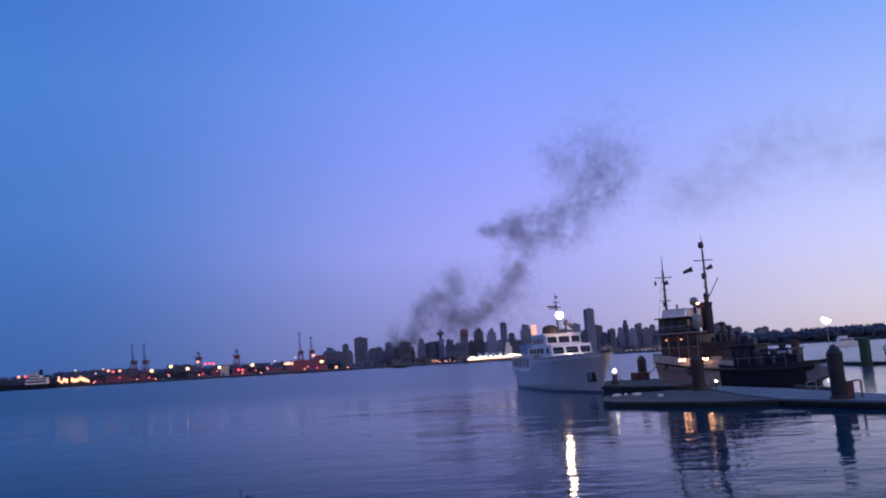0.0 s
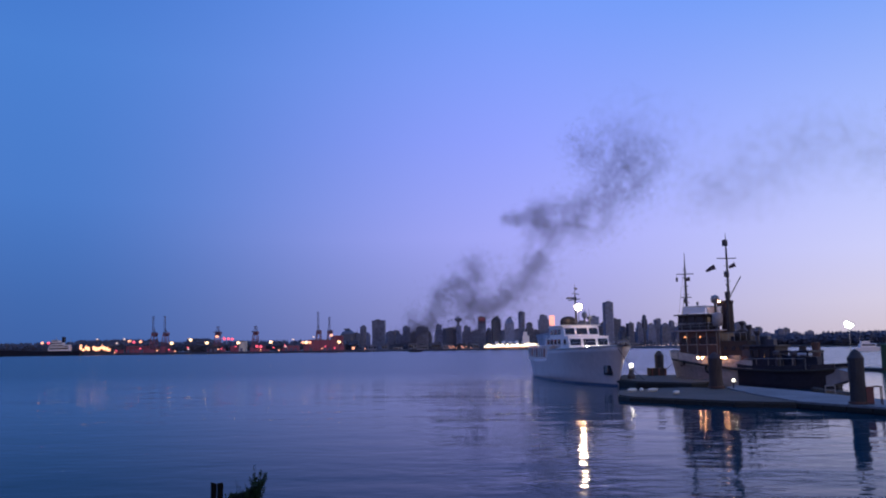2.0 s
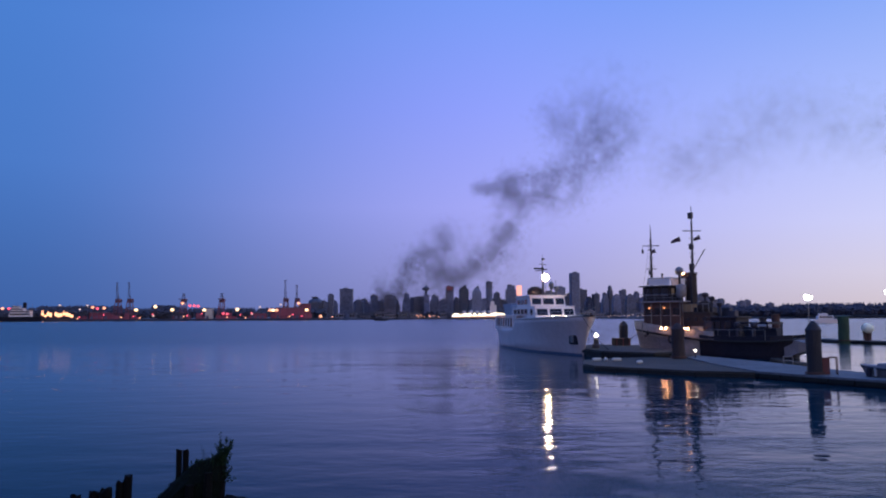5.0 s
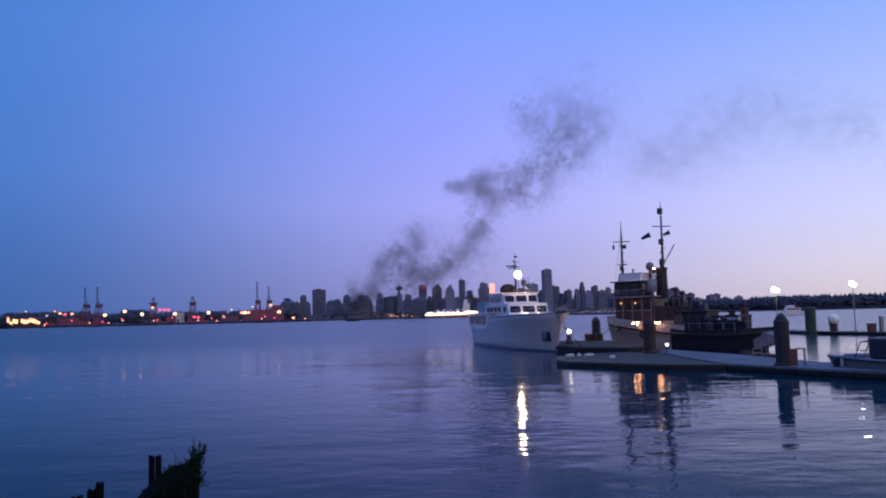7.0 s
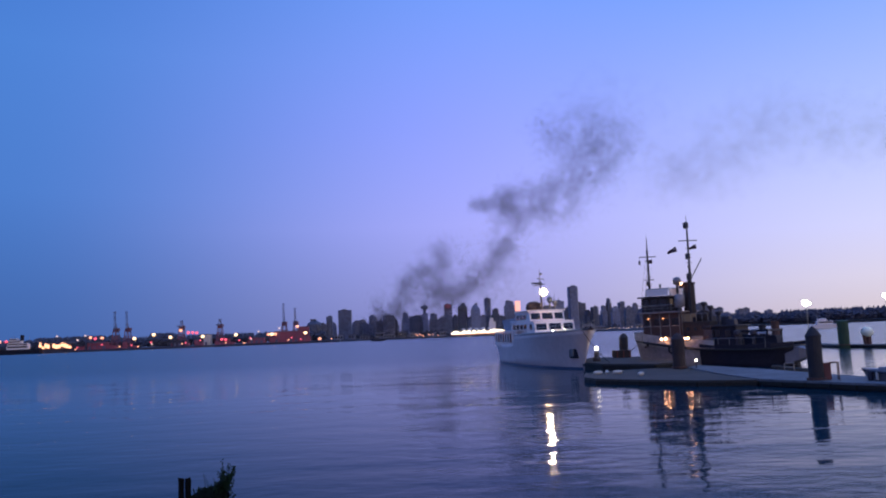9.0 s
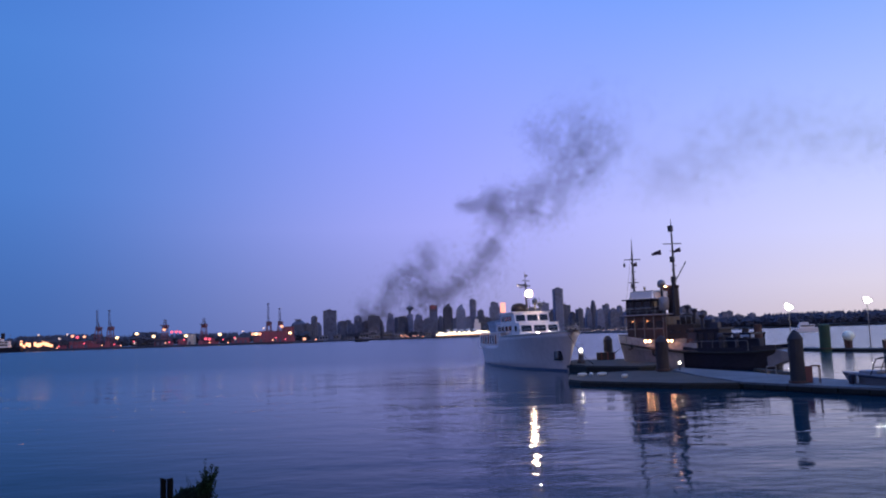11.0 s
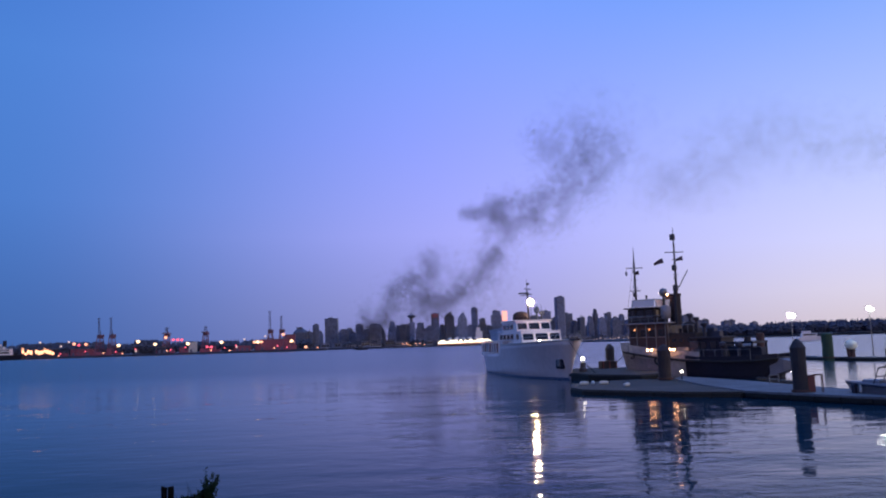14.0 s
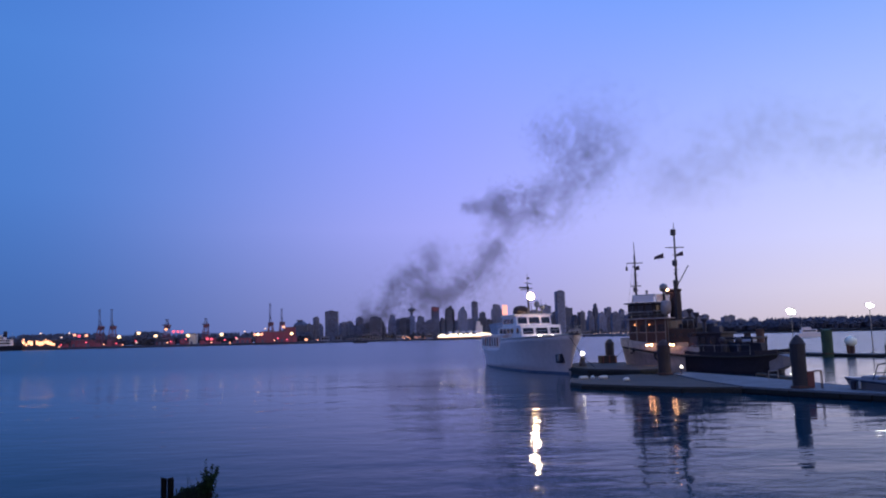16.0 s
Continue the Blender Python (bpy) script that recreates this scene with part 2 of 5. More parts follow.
def loft(bm, rings, caps=True, closed=True):
    rows = [[bm.verts.new(p) for p in ring] for ring in rings]
    n = len(rows[0])
    for a, b in zip(rows, rows[1:]):
        for i in range(n if closed else n - 1):
            bm.faces.new((a[i], a[(i + 1) % n], b[(i + 1) % n], b[i]))
    if caps and closed:
        bm.faces.new(rows[0][::-1])
        bm.faces.new(rows[-1])
    bmesh.ops.recalc_face_normals(bm, faces=bm.faces)
    return bm


def prism(bm, outline, z0, z1):
    return loft(bm, [[(x, y, z0) for x, y in outline], [(x, y, z1) for x, y in outline]])


def lathe(bm, profile, c=(0, 0, 0), seg=16):
    return loft(bm, [[(c[0] + r * math.cos(6.28318 * i / seg), c[1] + r * math.sin(6.28318 * i / seg), c[2] + z) for i in range(seg)] for r, z in profile])


def lathe_x(bm, profile, z, seg=16):
    """A turned shape about a level axis along x: rows of (radius, x)."""
    return loft(bm, [[(x, r * math.cos(6.28318 * i / seg), z + r * math.sin(6.28318 * i / seg)) for i in range(seg)] for r, x in profile])


def tube(bm, pts, r, seg=6):
    """One bent round bar along points."""
    pts = [Vector(p) for p in pts]
    rings = []
    for i, p in enumerate(pts):
        way = (pts[min(i + 1, len(pts) - 1)] - pts[max(i - 1, 0)]).normalized()
        q = way.to_track_quat("Z", "Y").to_matrix()
        rings.append([p + q @ Vector((r * math.cos(6.28318 * k / seg), r * math.sin(6.28318 * k / seg), 0)) for k in range(seg)])
    return loft(bm, rings)


def mesh_of(bm, name, mat, smooth=False):
    me = bpy.data.meshes.new(name)
    bm.to_mesh(me)
    bm.free()
    me.materials.append(mat)
    if smooth:
        for p in me.polygons:
            p.use_smooth = True
    return me


def part(name, bm, mat, parent=None, label="", smooth=False):
    ob = new(name, mesh_of(bm, name, mat, smooth))
    ob.parent = parent
    if label:
        ob["label"] = label
    return ob


def thing(name, m, label, category, group="", kind=""):
    ob = new(name)
    ob.matrix_basis = m
    return tagged(ob, label, category, group, kind)


def bmn():
    return bmesh.new()


def hull_shell(stations, levels=6, lift=0.0):
    """Rings across a hull from station rows (x, half breadth at the water, half breadth at the sheer, sheer height, forward rake)."""
    rings = []
    for x, wl, top, zs, rake in stations:
        side = []
        for i in range(levels + 1):
            u = i / levels
            z = -0.6 + (zs + 0.6) * u
            hb = wl * 0.75 + (wl - wl * 0.75) * min(1, u * 4) if z < 0 else wl + (top - wl) * (z / zs) ** 1.6
            side.append((x + rake * max(0, z / zs), hb, z))
        rings.append([(px, -y, z) for px, y, z in side[::-1]] + [(px, y, z) for px, y, z in side])
    return rings


# ---- setting: water, shores ----
def build_water():
    bm = bmn()
    rings = [(0.0, 1), (60, 24), (200, 24), (800, 24), (2400, 24), (4900, 24)]
    prev = [bm.verts.new((0, 0, 0))]
    for r, n in rings[1:]:
        row = [bm.verts.new((r * math.cos(6.28318 * i / n), r * math.sin(6.28318 * i / n), 0)) for i in range(n)]
        for i in range(n):
            if len(prev) == 1:
                bm.faces.new((prev[0], row[i], row[(i + 1) % n]))
            else:
                bm.faces.new((prev[i], row[i], row[(i + 1) % n], prev[(i + 1) % n]))
        prev = row
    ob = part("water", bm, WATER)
    return tagged(ob, "dark blue rippled harbour water at dusk", "water", kind="structure")


water = build_water()


def land_strip(name, label, rows, depth, mat=None):
    """Land along a shore: rows of (x, y, height at the shore, height behind)."""
    bm = bmn()
    rings = []
    for x, y, z0, z1 in rows:
        rings.append([(x, y, -2), (x, y, z0), (x * 1.04, y + depth * 0.3, z1), (x * 1.1, y + depth, z1 * 0.9), (x * 1.1, y + depth, -2)])
    loft(bm, rings)
    return tagged(part(name, bm, mat or LAND), label, "shore", kind="structure")


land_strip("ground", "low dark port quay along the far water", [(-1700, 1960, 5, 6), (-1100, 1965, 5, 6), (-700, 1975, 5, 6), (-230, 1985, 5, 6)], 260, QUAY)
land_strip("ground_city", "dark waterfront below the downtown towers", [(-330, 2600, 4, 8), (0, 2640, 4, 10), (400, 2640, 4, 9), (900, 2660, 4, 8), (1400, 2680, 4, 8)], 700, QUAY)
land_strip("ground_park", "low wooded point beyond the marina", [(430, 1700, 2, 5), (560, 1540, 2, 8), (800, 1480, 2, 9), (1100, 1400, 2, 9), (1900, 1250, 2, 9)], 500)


def bank_behind():
    bm = bmn()
    rings = []
    for x in (-60, -20, 20, 60):
        rings.append([(x, -80, -2), (x, -80, 2.4), (x, 3.5, 2.3), (x, 8, 0.9), (x, 11, -0.6), (x, 11, -2)])
    loft(bm, rings)
    tagged(part("ground_bank", bm, EARTH), "low grassy shore bank by the water", "shore", kind="structure")


bank_behind()


def woods(name, label, spans, n, seed, peaks=0.3, mat=None):
    """Far trees: each a short trunk with a crown of jagged clumps, in one mesh."""
    rng = random.Random(seed)
    verts, faces = [], []
    for _ in range(n):
        x0, x1, y0, y1, h0, h1, ground = spans[rng.randrange(len(spans))]
        u = rng.random()
        x, y, h = x0 + (x1 - x0) * u, y0 + (y1 - y0) * u + rng.uniform(0, 60), rng.uniform(h0, h1)
        conifer = rng.random() < peaks
        for k in range(5):
            v = k / 4
            cz = ground + h * (0.25 + 0.62 * v)
            w = h * (0.26 * (1 - v) + 0.05 if conifer else 0.28 * math.sin(0.6 + 2.2 * v)) * rng.uniform(0.8, 1.25)
            cx, cy = x + rng.uniform(-0.1, 0.1) * h, y + rng.uniform(-0.1, 0.1) * h
            b = len(verts)
            for i in range(5):
                a = 6.283 * i / 5 + rng.random()
                verts.append((cx + w * math.cos(a) * rng.uniform(0.7, 1.2), cy + w * math.sin(a), cz + rng.uniform(-0.06, 0.06) * h))
            verts.append((cx, cy, cz + h * (0.3 if conifer else 0.2)))
            verts.append((cx, cy, cz - h * 0.18))
            for i in range(5):
                faces.append((b + i, b + (i + 1) % 5, b + 5))
                faces.append((b + (i + 1) % 5, b + i, b + 6))
    me = bpy.data.meshes.new(name)
    me.from_pydata(verts, [], faces)
    me.materials.append(mat or LEAF)
    return tagged(new(name, me), label, "trees", kind="stuff")


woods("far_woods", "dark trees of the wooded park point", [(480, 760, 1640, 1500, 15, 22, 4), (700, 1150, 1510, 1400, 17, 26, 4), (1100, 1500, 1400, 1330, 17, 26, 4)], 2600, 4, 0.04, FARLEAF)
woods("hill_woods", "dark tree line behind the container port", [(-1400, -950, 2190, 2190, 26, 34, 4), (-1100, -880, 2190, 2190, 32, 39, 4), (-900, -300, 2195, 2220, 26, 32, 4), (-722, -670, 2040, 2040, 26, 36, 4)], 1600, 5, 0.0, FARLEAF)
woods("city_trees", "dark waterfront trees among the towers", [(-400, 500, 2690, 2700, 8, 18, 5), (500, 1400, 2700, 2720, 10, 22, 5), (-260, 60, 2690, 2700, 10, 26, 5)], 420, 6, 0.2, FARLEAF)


# ---- the city ----
def building(x, y, w, h, rng):
    b = thing("tower_block", pose(x, y, 0), "downtown tower block tinted grey-blue for haze at dusk", "building", "downtown towers")
    d = w * rng.uniform(0.8, 1.2)
    cut = rng.choice((0, 0, 0.12, 0.2)) if h > 70 else 0
    corner = rng.choice((0.0, 0.0, 0.12, 0.25)) * w
    def plan(k, z):
        a, c = w * k / 2, d * k / 2
        return [(-a + corner, -c, z), (a - corner, -c, z), (a, -c + corner, z), (a, c, z), (-a, c, z), (-a, -c + corner, z)] if corner else [(-a, -c, z), (a, -c, z), (a, c, z), (-a, c, z)]
    rings, z, step = [plan(1, 0)], 0.0, 7.5
    while z + step < h * (1 - cut):
        z += step
        rings += [plan(1, z - 2.2), plan(1.05, z - 2.0), plan(1.05, z - 0.2), plan(1, z)]
    rings.append(plan(1, h * (1 - cut)))
    if cut:
        style = rng.choice(("step", "step", "taper"))
        if style == "step":
            rings += [plan(0.72, h * (1 - cut)), plan(0.72, h)]
        elif style == "taper":
            rings += [plan(0.9, h * (1 - cut * 0.6)), plan(0.35, h)]
        else:
            rings += [plan(math.cos(k * 0.32), h * (1 - cut) + h * cut * math.sin(k * 0.32)) for k in range(1, 5)]
    bm = loft(bmn(), rings)
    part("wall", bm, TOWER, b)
    bm = bmn()
    rw = w * (0.72 if cut else 1) * rng.uniform(0.35, 0.6)
    box(bm, (w * rng.uniform(-0.12, 0.12), 0, h + 2), (rw, d * 0.4, 4.4))
    plant = part("roof_plant", bm, ROOF, b)
    if rng.random() < 0.3:
        part("antenna", rod(bmn(), (0, 0, h + 3), (0, 0, h + rng.uniform(8, 14)), 0.7, 0.3, 5), ROOF, plant)
    return b


def city():
    rng = random.Random(11)
    near = [(-400, 2725, 47, 76), (-373, 2750, 30, 63), (-351, 2750, 20, 87), (-320, 2975, 47, 116), (-260, 2825, 32, 68), (-237, 2925, 36, 60),
            (-210, 2900, 27, 88), (-177, 2850, 33, 67), (-142, 2725, 39, 82), (-131, 2825, 30, 77), (-94, 3025, 30, 97), (-53, 3000, 50, 84),
            (14, 2975, 38, 88), (46, 3050, 31, 77), (73, 3100, 31, 128), (95, 2900, 25, 78), (114, 2725, 33, 113), (157, 2700, 31, 108)]
    mid = [(200, 2975, 26, 74), (226, 3050, 24, 144), (247, 2950, 32, 97), (275, 3000, 26, 71), (308, 3025, 39, 128), (348, 3100, 25, 89),
           (345, 2825, 32, 74), (377, 2825, 41, 78), (435, 2875, 39, 98), (475, 2875, 33, 115), (496, 2700, 31, 157), (501, 2825, 37, 89),
           (568, 2950, 34, 108), (572, 2825, 32, 75), (590, 2800, 26, 87), (689, 3100, 25, 98), (710, 3100, 20, 125), (705, 2975, 30, 88)]
    west = [(760, 3100, 36, 110), (719, 2825, 30, 84), (802, 3050, 26, 100), (830, 3025, 43, 82), (911, 3100, 36, 91), (912, 2975, 35, 69),
            (1033, 2975, 39, 89), (1069, 2975, 35, 70), (1130, 3050, 29, 71), (1074, 2825, 29, 48), (1168, 3000, 26, 44), (1212, 3050, 27, 63),
            (1253, 3100, 25, 68), (1196, 2875, 34, 48), (1336, 3075, 27, 56)]
    for x, y, w, h in near + mid + west:
        building(x, y, w, h, rng)
    for i in range(46):   # the lower blocks between and behind
        x = -390 + i * 36 + rng.uniform(-9, 9)
        building(x, 3200 + rng.uniform(0, 60), rng.uniform(26, 44), rng.uniform(48, 82) * (1 if x < 900 else 0.7), rng)


city()


def waterfront_block(x, y, w, d, h):
    b = thing("waterfront_block", pose(x, y, 4), "low grey-brown waterfront block with flat roof", "building", "waterfront blocks")
    bm = bmn()
    box(bm, (0, 0, h / 2), (w, d, h))
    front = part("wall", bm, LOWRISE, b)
    part("roof", box(bmn(), (0, 0, h + 0.6), (w + 1.6, d + 1.6, 1.2)), ROOF, b)
    for k in range(int(w / 9)):
        part("window_bay", box(bmn(), (-w / 2 + 6 + k * 9, -d / 2 - 0.1, h * 0.55), (5.5, 0.4, h * 0.4)), GLASS_DARK, front)


def waterfront():
    rng = random.Random(31)
    for k in range(40):
        x = -300 + k * 42 + rng.uniform(-10, 10)
        if 55 < x < 275:
            continue
        waterfront_block(x, 2665 + rng.uniform(0, 14), rng.uniform(20, 40), 14, rng.uniform(7, 22))


waterfront()


def lookout_tower():
    b = thing("lookout_tower", pose(-20, 3100, 0), "slim concrete tower with a round lookout deck", "building")
    bm = bmn()
    box(bm, (0, 0, 48), (26, 26, 96))
    for k in range(1, 11):
        box(bm, (0, 0, k * 9), (27.5, 27.5, 2))
    part("wall", bm, TOWER, b)
    part("lookout_deck", lathe(bmn(), [(5, 96), (6, 112), (15, 117), (16, 123), (9, 126), (2, 130), (0.6, 142)], seg=16), ROOF, b)


lookout_tower()


def lit_panels():
    s = thing("tower_panel", pose(315, 2800, 0), "pink glowing lit panel on a dark tower side", "sign")
    part("pylon", box(bmn(), (0, 6, 50), (19, 10, 100)), TOWER, s)
    part("lit_face", box(bmn(), (0, 0, 101), (19, 1.5, 36), 0.4), PINKPANEL, s)
    # glowing slab stands in for the red light on a tower's top
    s = thing("red_tower_top", pose(73, 3080, 0), "dull red glowing top of a dark tower", "sign")
    part("lit_face", box(bmn(), (0, 0, 120), (22, 2, 13), 0.5), REDTOP, s)
    part("pylon", box(bmn(), (0, 4, 52), (28, 4, 104)), TOWER, s)


lit_panels()


def harbour_terminal():
    """The long lit pier building with its white sails."""
    p = thing("pier_terminal", pose(163, 2640, 0), "long brightly lit white pier hall with tent roof", "building")
    part("base", box(bmn(), (0, 15, 4), (192, 40, 6)), QUAY, p)
    part("wall", box(bmn(), (0, 18, 14), (186, 30, 14)), OFFWHITE, p)
    rng = random.Random(3)
    for k in range(23):
        h = rng.choice((2.2, 3.5, 5.0, 7.5, 9.0))
        part("lit_window", box(bmn(), (-90 + k * 8.2, 2.4, 9.5 + 0.45 * k * 0.3 + h / 2), (7.0, 1.5, h)), LITSHIP, p)
    part("lit_rail", box(bmn(), (0, -4, 7.4), (190, 1.5, 1.2)), SODIUM, p)
    bm = bmn()
    for k in range(5):
        x = -52 + k * 22
        rod(bm, (x, 14, 20), (x + 6, 14, 27 + (k % 2) * 3), 11, 1.2, 8)
    part("tent_roof", bm, WHITE, p)
    bm = bmn()
    box(bm, (47, 20, 30), (22, 18, 34))
    box(bm, (45, 20, 52), (12, 12, 16))
    part("sail_tower", bm, WHITE, p)


harbour_terminal()


def quay_lamps(rows, y, mat, r, label, group):
    for x, z in rows:
        s = thing("mast_lamp", pose(x, y, 0), label, "lamp", group)
        pole = part("mast", rod(bmn(), (0, 0, 3), (0, 0, z), 0.5, 0.35, 6), CRANEDARK, s)
        # ball far bigger than a real lamp: its bloom is built into the size
        part("lamp_head", ball(bmn(), (0, -0.8, z), r, (1.15, 0.8, 0.9), 2), mat, pole, smooth=True)


quay_lamps([(-741, 28), (-693, 36), (-651, 28), (-571, 27), (-488, 28), (-398, 26), (-314, 26)], 1985, WARM, 4.0, "tall mast with a bright warm floodlight on the quay", "quay lamps")
quay_lamps([(-1077, 33), (-852, 35), (-823, 33), (-407, 26), (-627, 44), (-335, 43), (-390, 26), (-279, 10)], 1990, SODIUM, 3.6, "mast with an orange sodium lamp in the port", "sodium lamps")
quay_lamps([(-1062, 33), (-841, 32), (-609, 38), (-598, 38), (-588, 37), (-525, 18), (-515, 17)], 1992, RED, 3.4, "mast with a red lamp in the port", "red lamps")
quay_lamps([(-934, 41), (-883, 30), (-699, 13), (-432, 34), (-451, 16), (-864, 40), (-380, 40)], 1988, PALE, 2.4, "mast with a pale lamp in the port", "pale lamps")
quay_lamps([(-48, 13), (-43, 9), (-36, 14), (-31, 11), (-24, 8), (-6, 12), (-2, 9), (9, 12), (25, 8)], 2640, SODIUM, 1.7, "low orange lamp on the city waterfront", "waterfront lamps")
quay_lamps([(600 + i * 12.5 + 5 * math.sin(i * 5.1), 7 + (i * 7 % 5)) for i in range(13)], 2655, PALE, 1.5, "low warm lamp on the city waterfront", "waterfront lamps")


# two invented rows of small lamps, standing in for the port's red glow
quay_lamps([(-880 + i * 64 + 21 * math.sin(i * 3.3), 11 + (i * 5 % 9)) for i in range(10)], 1980, RED, 2.0, "added low red lamp for the glow among the stacks", "red lamps")
quay_lamps([(-885 + i * 88 + 24 * math.sin(i * 2.1), 7 + (i * 3 % 5)) for i in range(8)], 1981, SODIUM, 1.9, "added low orange lamp for the glow along the quay", "sodium lamps")


def container_crane(x, y, reach, up, mat):
    c = thing("container_crane", pose(x, y, 5), "tall ship-to-shore container crane with raised boom" if up else "red ship-to-shore container crane", "crane", "port cranes")
    for sx in (-9, 9):
        for sy in (-8, 8):
            part("leg", rod(bmn(), (sx, sy, 0), (sx * 0.45, sy, 44), 1.5, 1.1, 6), mat, c)
    for z in (16, 30, 43):
        w = 18 - z * 0.22
        for sy in (-8, 8):
            part("cross_beam", box(bmn(), (0, sy, z), (w, 1.4, 1.8)), mat, c)
    part("brace", rod(bmn(), (-8, -8, 3), (6, -8, 29), 0.7, 0.7, 5), mat, c)
    part("brace", rod(bmn(), (8, -8, 3), (-6, -8, 29), 0.7, 0.7, 5), mat, c)
    part("machine_house", box(bmn(), (0, 4, 48), (12, 16, 8), 0.5), mat, c)
    bm = bmn()
    if up:
        for s in (-2.2, 2.2):
            rod(bm, (s, -6, 46), (s * 0.7, -9, reach), 0.7, 0.6, 5)
        for k in range(9):
            z = 50 + (reach - 52) * k / 8
            rod(bm, (-2, -7, z), (1.8, -8, z + (reach - 50) / 9), 0.4, 0.4, 4)
        box(bm, (0, -9, reach), (6, 2, 1.6))
    else:
        box(bm, (0, -2, 50), (4, 60, 2.4))
        rod(bm, (-4, 0, 52), (-2, 0, reach), 0.8, 0.6, 5)
        rod(bm, (4, 0, 52), (2, 0, reach), 0.8, 0.6, 5)
        box(bm, (0, 0, reach), (8, 2, 2))
        box(bm, (0, 0, (reach + 52) / 2), (7, 1.4, 1.4))
    boom = part("boom", bm, CRANEDARK, c)
    part("apex", rod(bmn(), (0, 6, 52), (0, -3, min(reach, 66)), 0.9, 0.7, 5), CRANEDARK, boom)
    return c


for cx, cy, cr, cu in ((-801, 2020, 92, True), (-771, 2020, 92, True), (-636, 2025, 64, False), (-538, 2025, 64, False), (-373, 2020, 97, True), (-344, 2020, 84, True)):
    container_crane(cx, cy, cr, cu, CRANE)


def containers():
    rng = random.Random(9)
    me = mesh_of(box(bmn(), (0, 0, 1.4), (12.2, 5, 2.8)), "shipping_container", BOX)
    for x0, x1, n in ((-820, -740, 6), (-660, -610, 4), (-545, -500, 4), (-470, -440, 2), (-412, -305, 8), (-900, -830, 5), (-600, -560, 3)):
        for k in range(n):
            x, y = x0 + (x1 - x0) * (k + 0.5) / n, 2002 + rng.uniform(0, 25)
            for level in range(rng.randint(2, 5) if x0 != -412 else rng.randint(4, 8)):
                s = new("shipping_container", me)
                s.matrix_basis = pose(x, y, 5.2 + 2.82 * level)
                tagged(s, "rusty red shipping container stacked on the quay", "container", "stacked containers")


containers()


def port_shed(x, w, d, h, mat, label):
    """A cargo shed on the quay: walls with ribs, roof with an eave, a row of roller doors."""
    b = thing("port_shed", pose(x, 2018, 5), label, "building", "port sheds")
    bm = bmn()
    box(bm, (0, 0, h / 2), (w, d, h))
    for k in range(int(w / 3) + 1):
        box(bm, (-w / 2 + k * 3, -d / 2, h / 2), (0.5, 0.6, h))
    front = part("wall", bm, mat, b)
    part("roof", box(bmn(), (0, 0, h + 0.5), (w + 1.4, d + 1.4, 1.0)), ROOF, b)
    for k in range(max(1, int(w / 12))):
        part("roller_door", box(bmn(), (-w / 2 + 6 + k * 12, -d / 2 - 0.35, min(4.0, h * 0.3)), (6, 0.4, min(8.0, h * 0.6))), CRANEDARK, front)


port_shed(-567, 17, 16, 26, OFFWHITE, "tall pale grey transit shed in the port")
port_shed(-842, 54, 14, 17, BOX, "dull red cargo shed behind the stacks")
port_shed(-441, 38, 14, 13, BOX, "low dull red cargo shed on the quay")
port_shed(-362, 70, 16, 27, BOX, "large dark red bulk store below the cranes")
port_shed(-322, 24, 14, 37, BOX, "tall dark red conveyor house on the quay")
port_shed(-640, 30, 14, 15, QUAY, "low dark shed between the cranes")


def lit_shed():
    s = thing("cargo_shed", pose(-939, 1985, 5), "long cargo shed with bright orange-lit open front", "building")
    part("wall", box(bmn(), (0, 14, 9), (82, 18, 17)), QUAY, s)
    part("roof", box(bmn(), (0, 10, 19), (86, 28, 2.2)), ROOF, s)
    rng = random.Random(2)
    for k in range(12):
        if k in (4,):
            continue
        h = rng.uniform(6, 12)
        part("lit_bay", box(bmn(), (-37 + k * 6.7, 3, 5 + rng.uniform(0, 6) + h / 2), (5.4, 1, h)), LITSHED, s)


lit_shed()


def moored_ship():
    s = thing("cargo_ship", pose(-1003, 1940, 0), "white superstructure of a moored dark-hulled cargo ship", "ship")
    bm = bmn()
    loft(bm, [[(x, -7, 0), (x, -9, 12 if x > -120 else 15), (x, 9, 12 if x > -120 else 15), (x, 7, 0)] for x in (-150, -120, -40, 40, 52)])
    part("hull", bm, BLACK, s)
    for cx, cz, w, h in ((-2, 16.5, 52, 9), (-6, 24, 40, 6), (-8, 30, 30, 6), (-12, 36, 18, 6), (18, 23, 10, 8)):
        part("deckhouse", box(bmn(), (cx, 0, cz), (w, 13, h), 0.4), WHITE, s)
        part("window_band", box(bmn(), (cx, -6.6, cz + h * 0.12), (w * 0.9, 0.4, h * 0.34)), GLASS_DARK, s)
        part("deck_edge", box(bmn(), (cx, 0, cz - h / 2), (w + 3, 15, 0.7)), STEEL, s)
    for px in (-22, 2, 22):
        part("derrick_post", rod(bmn(), (px, 0, 18), (px + 3, 0, 43), 0.6, 0.4, 6), STEEL, s)
    part("funnel", box(bmn(), (7, 0, 40), (6, 8, 14), 0.8), BLACK, s)
    part("radar_mast", rod(bmn(), (-12, 0, 38), (-12, 0, 46), 0.6, 0.3, 6), STEEL, s)


moored_ship()


# ---- floating docks and piles ----
DECK = 0.45   # height of the long dock over the water


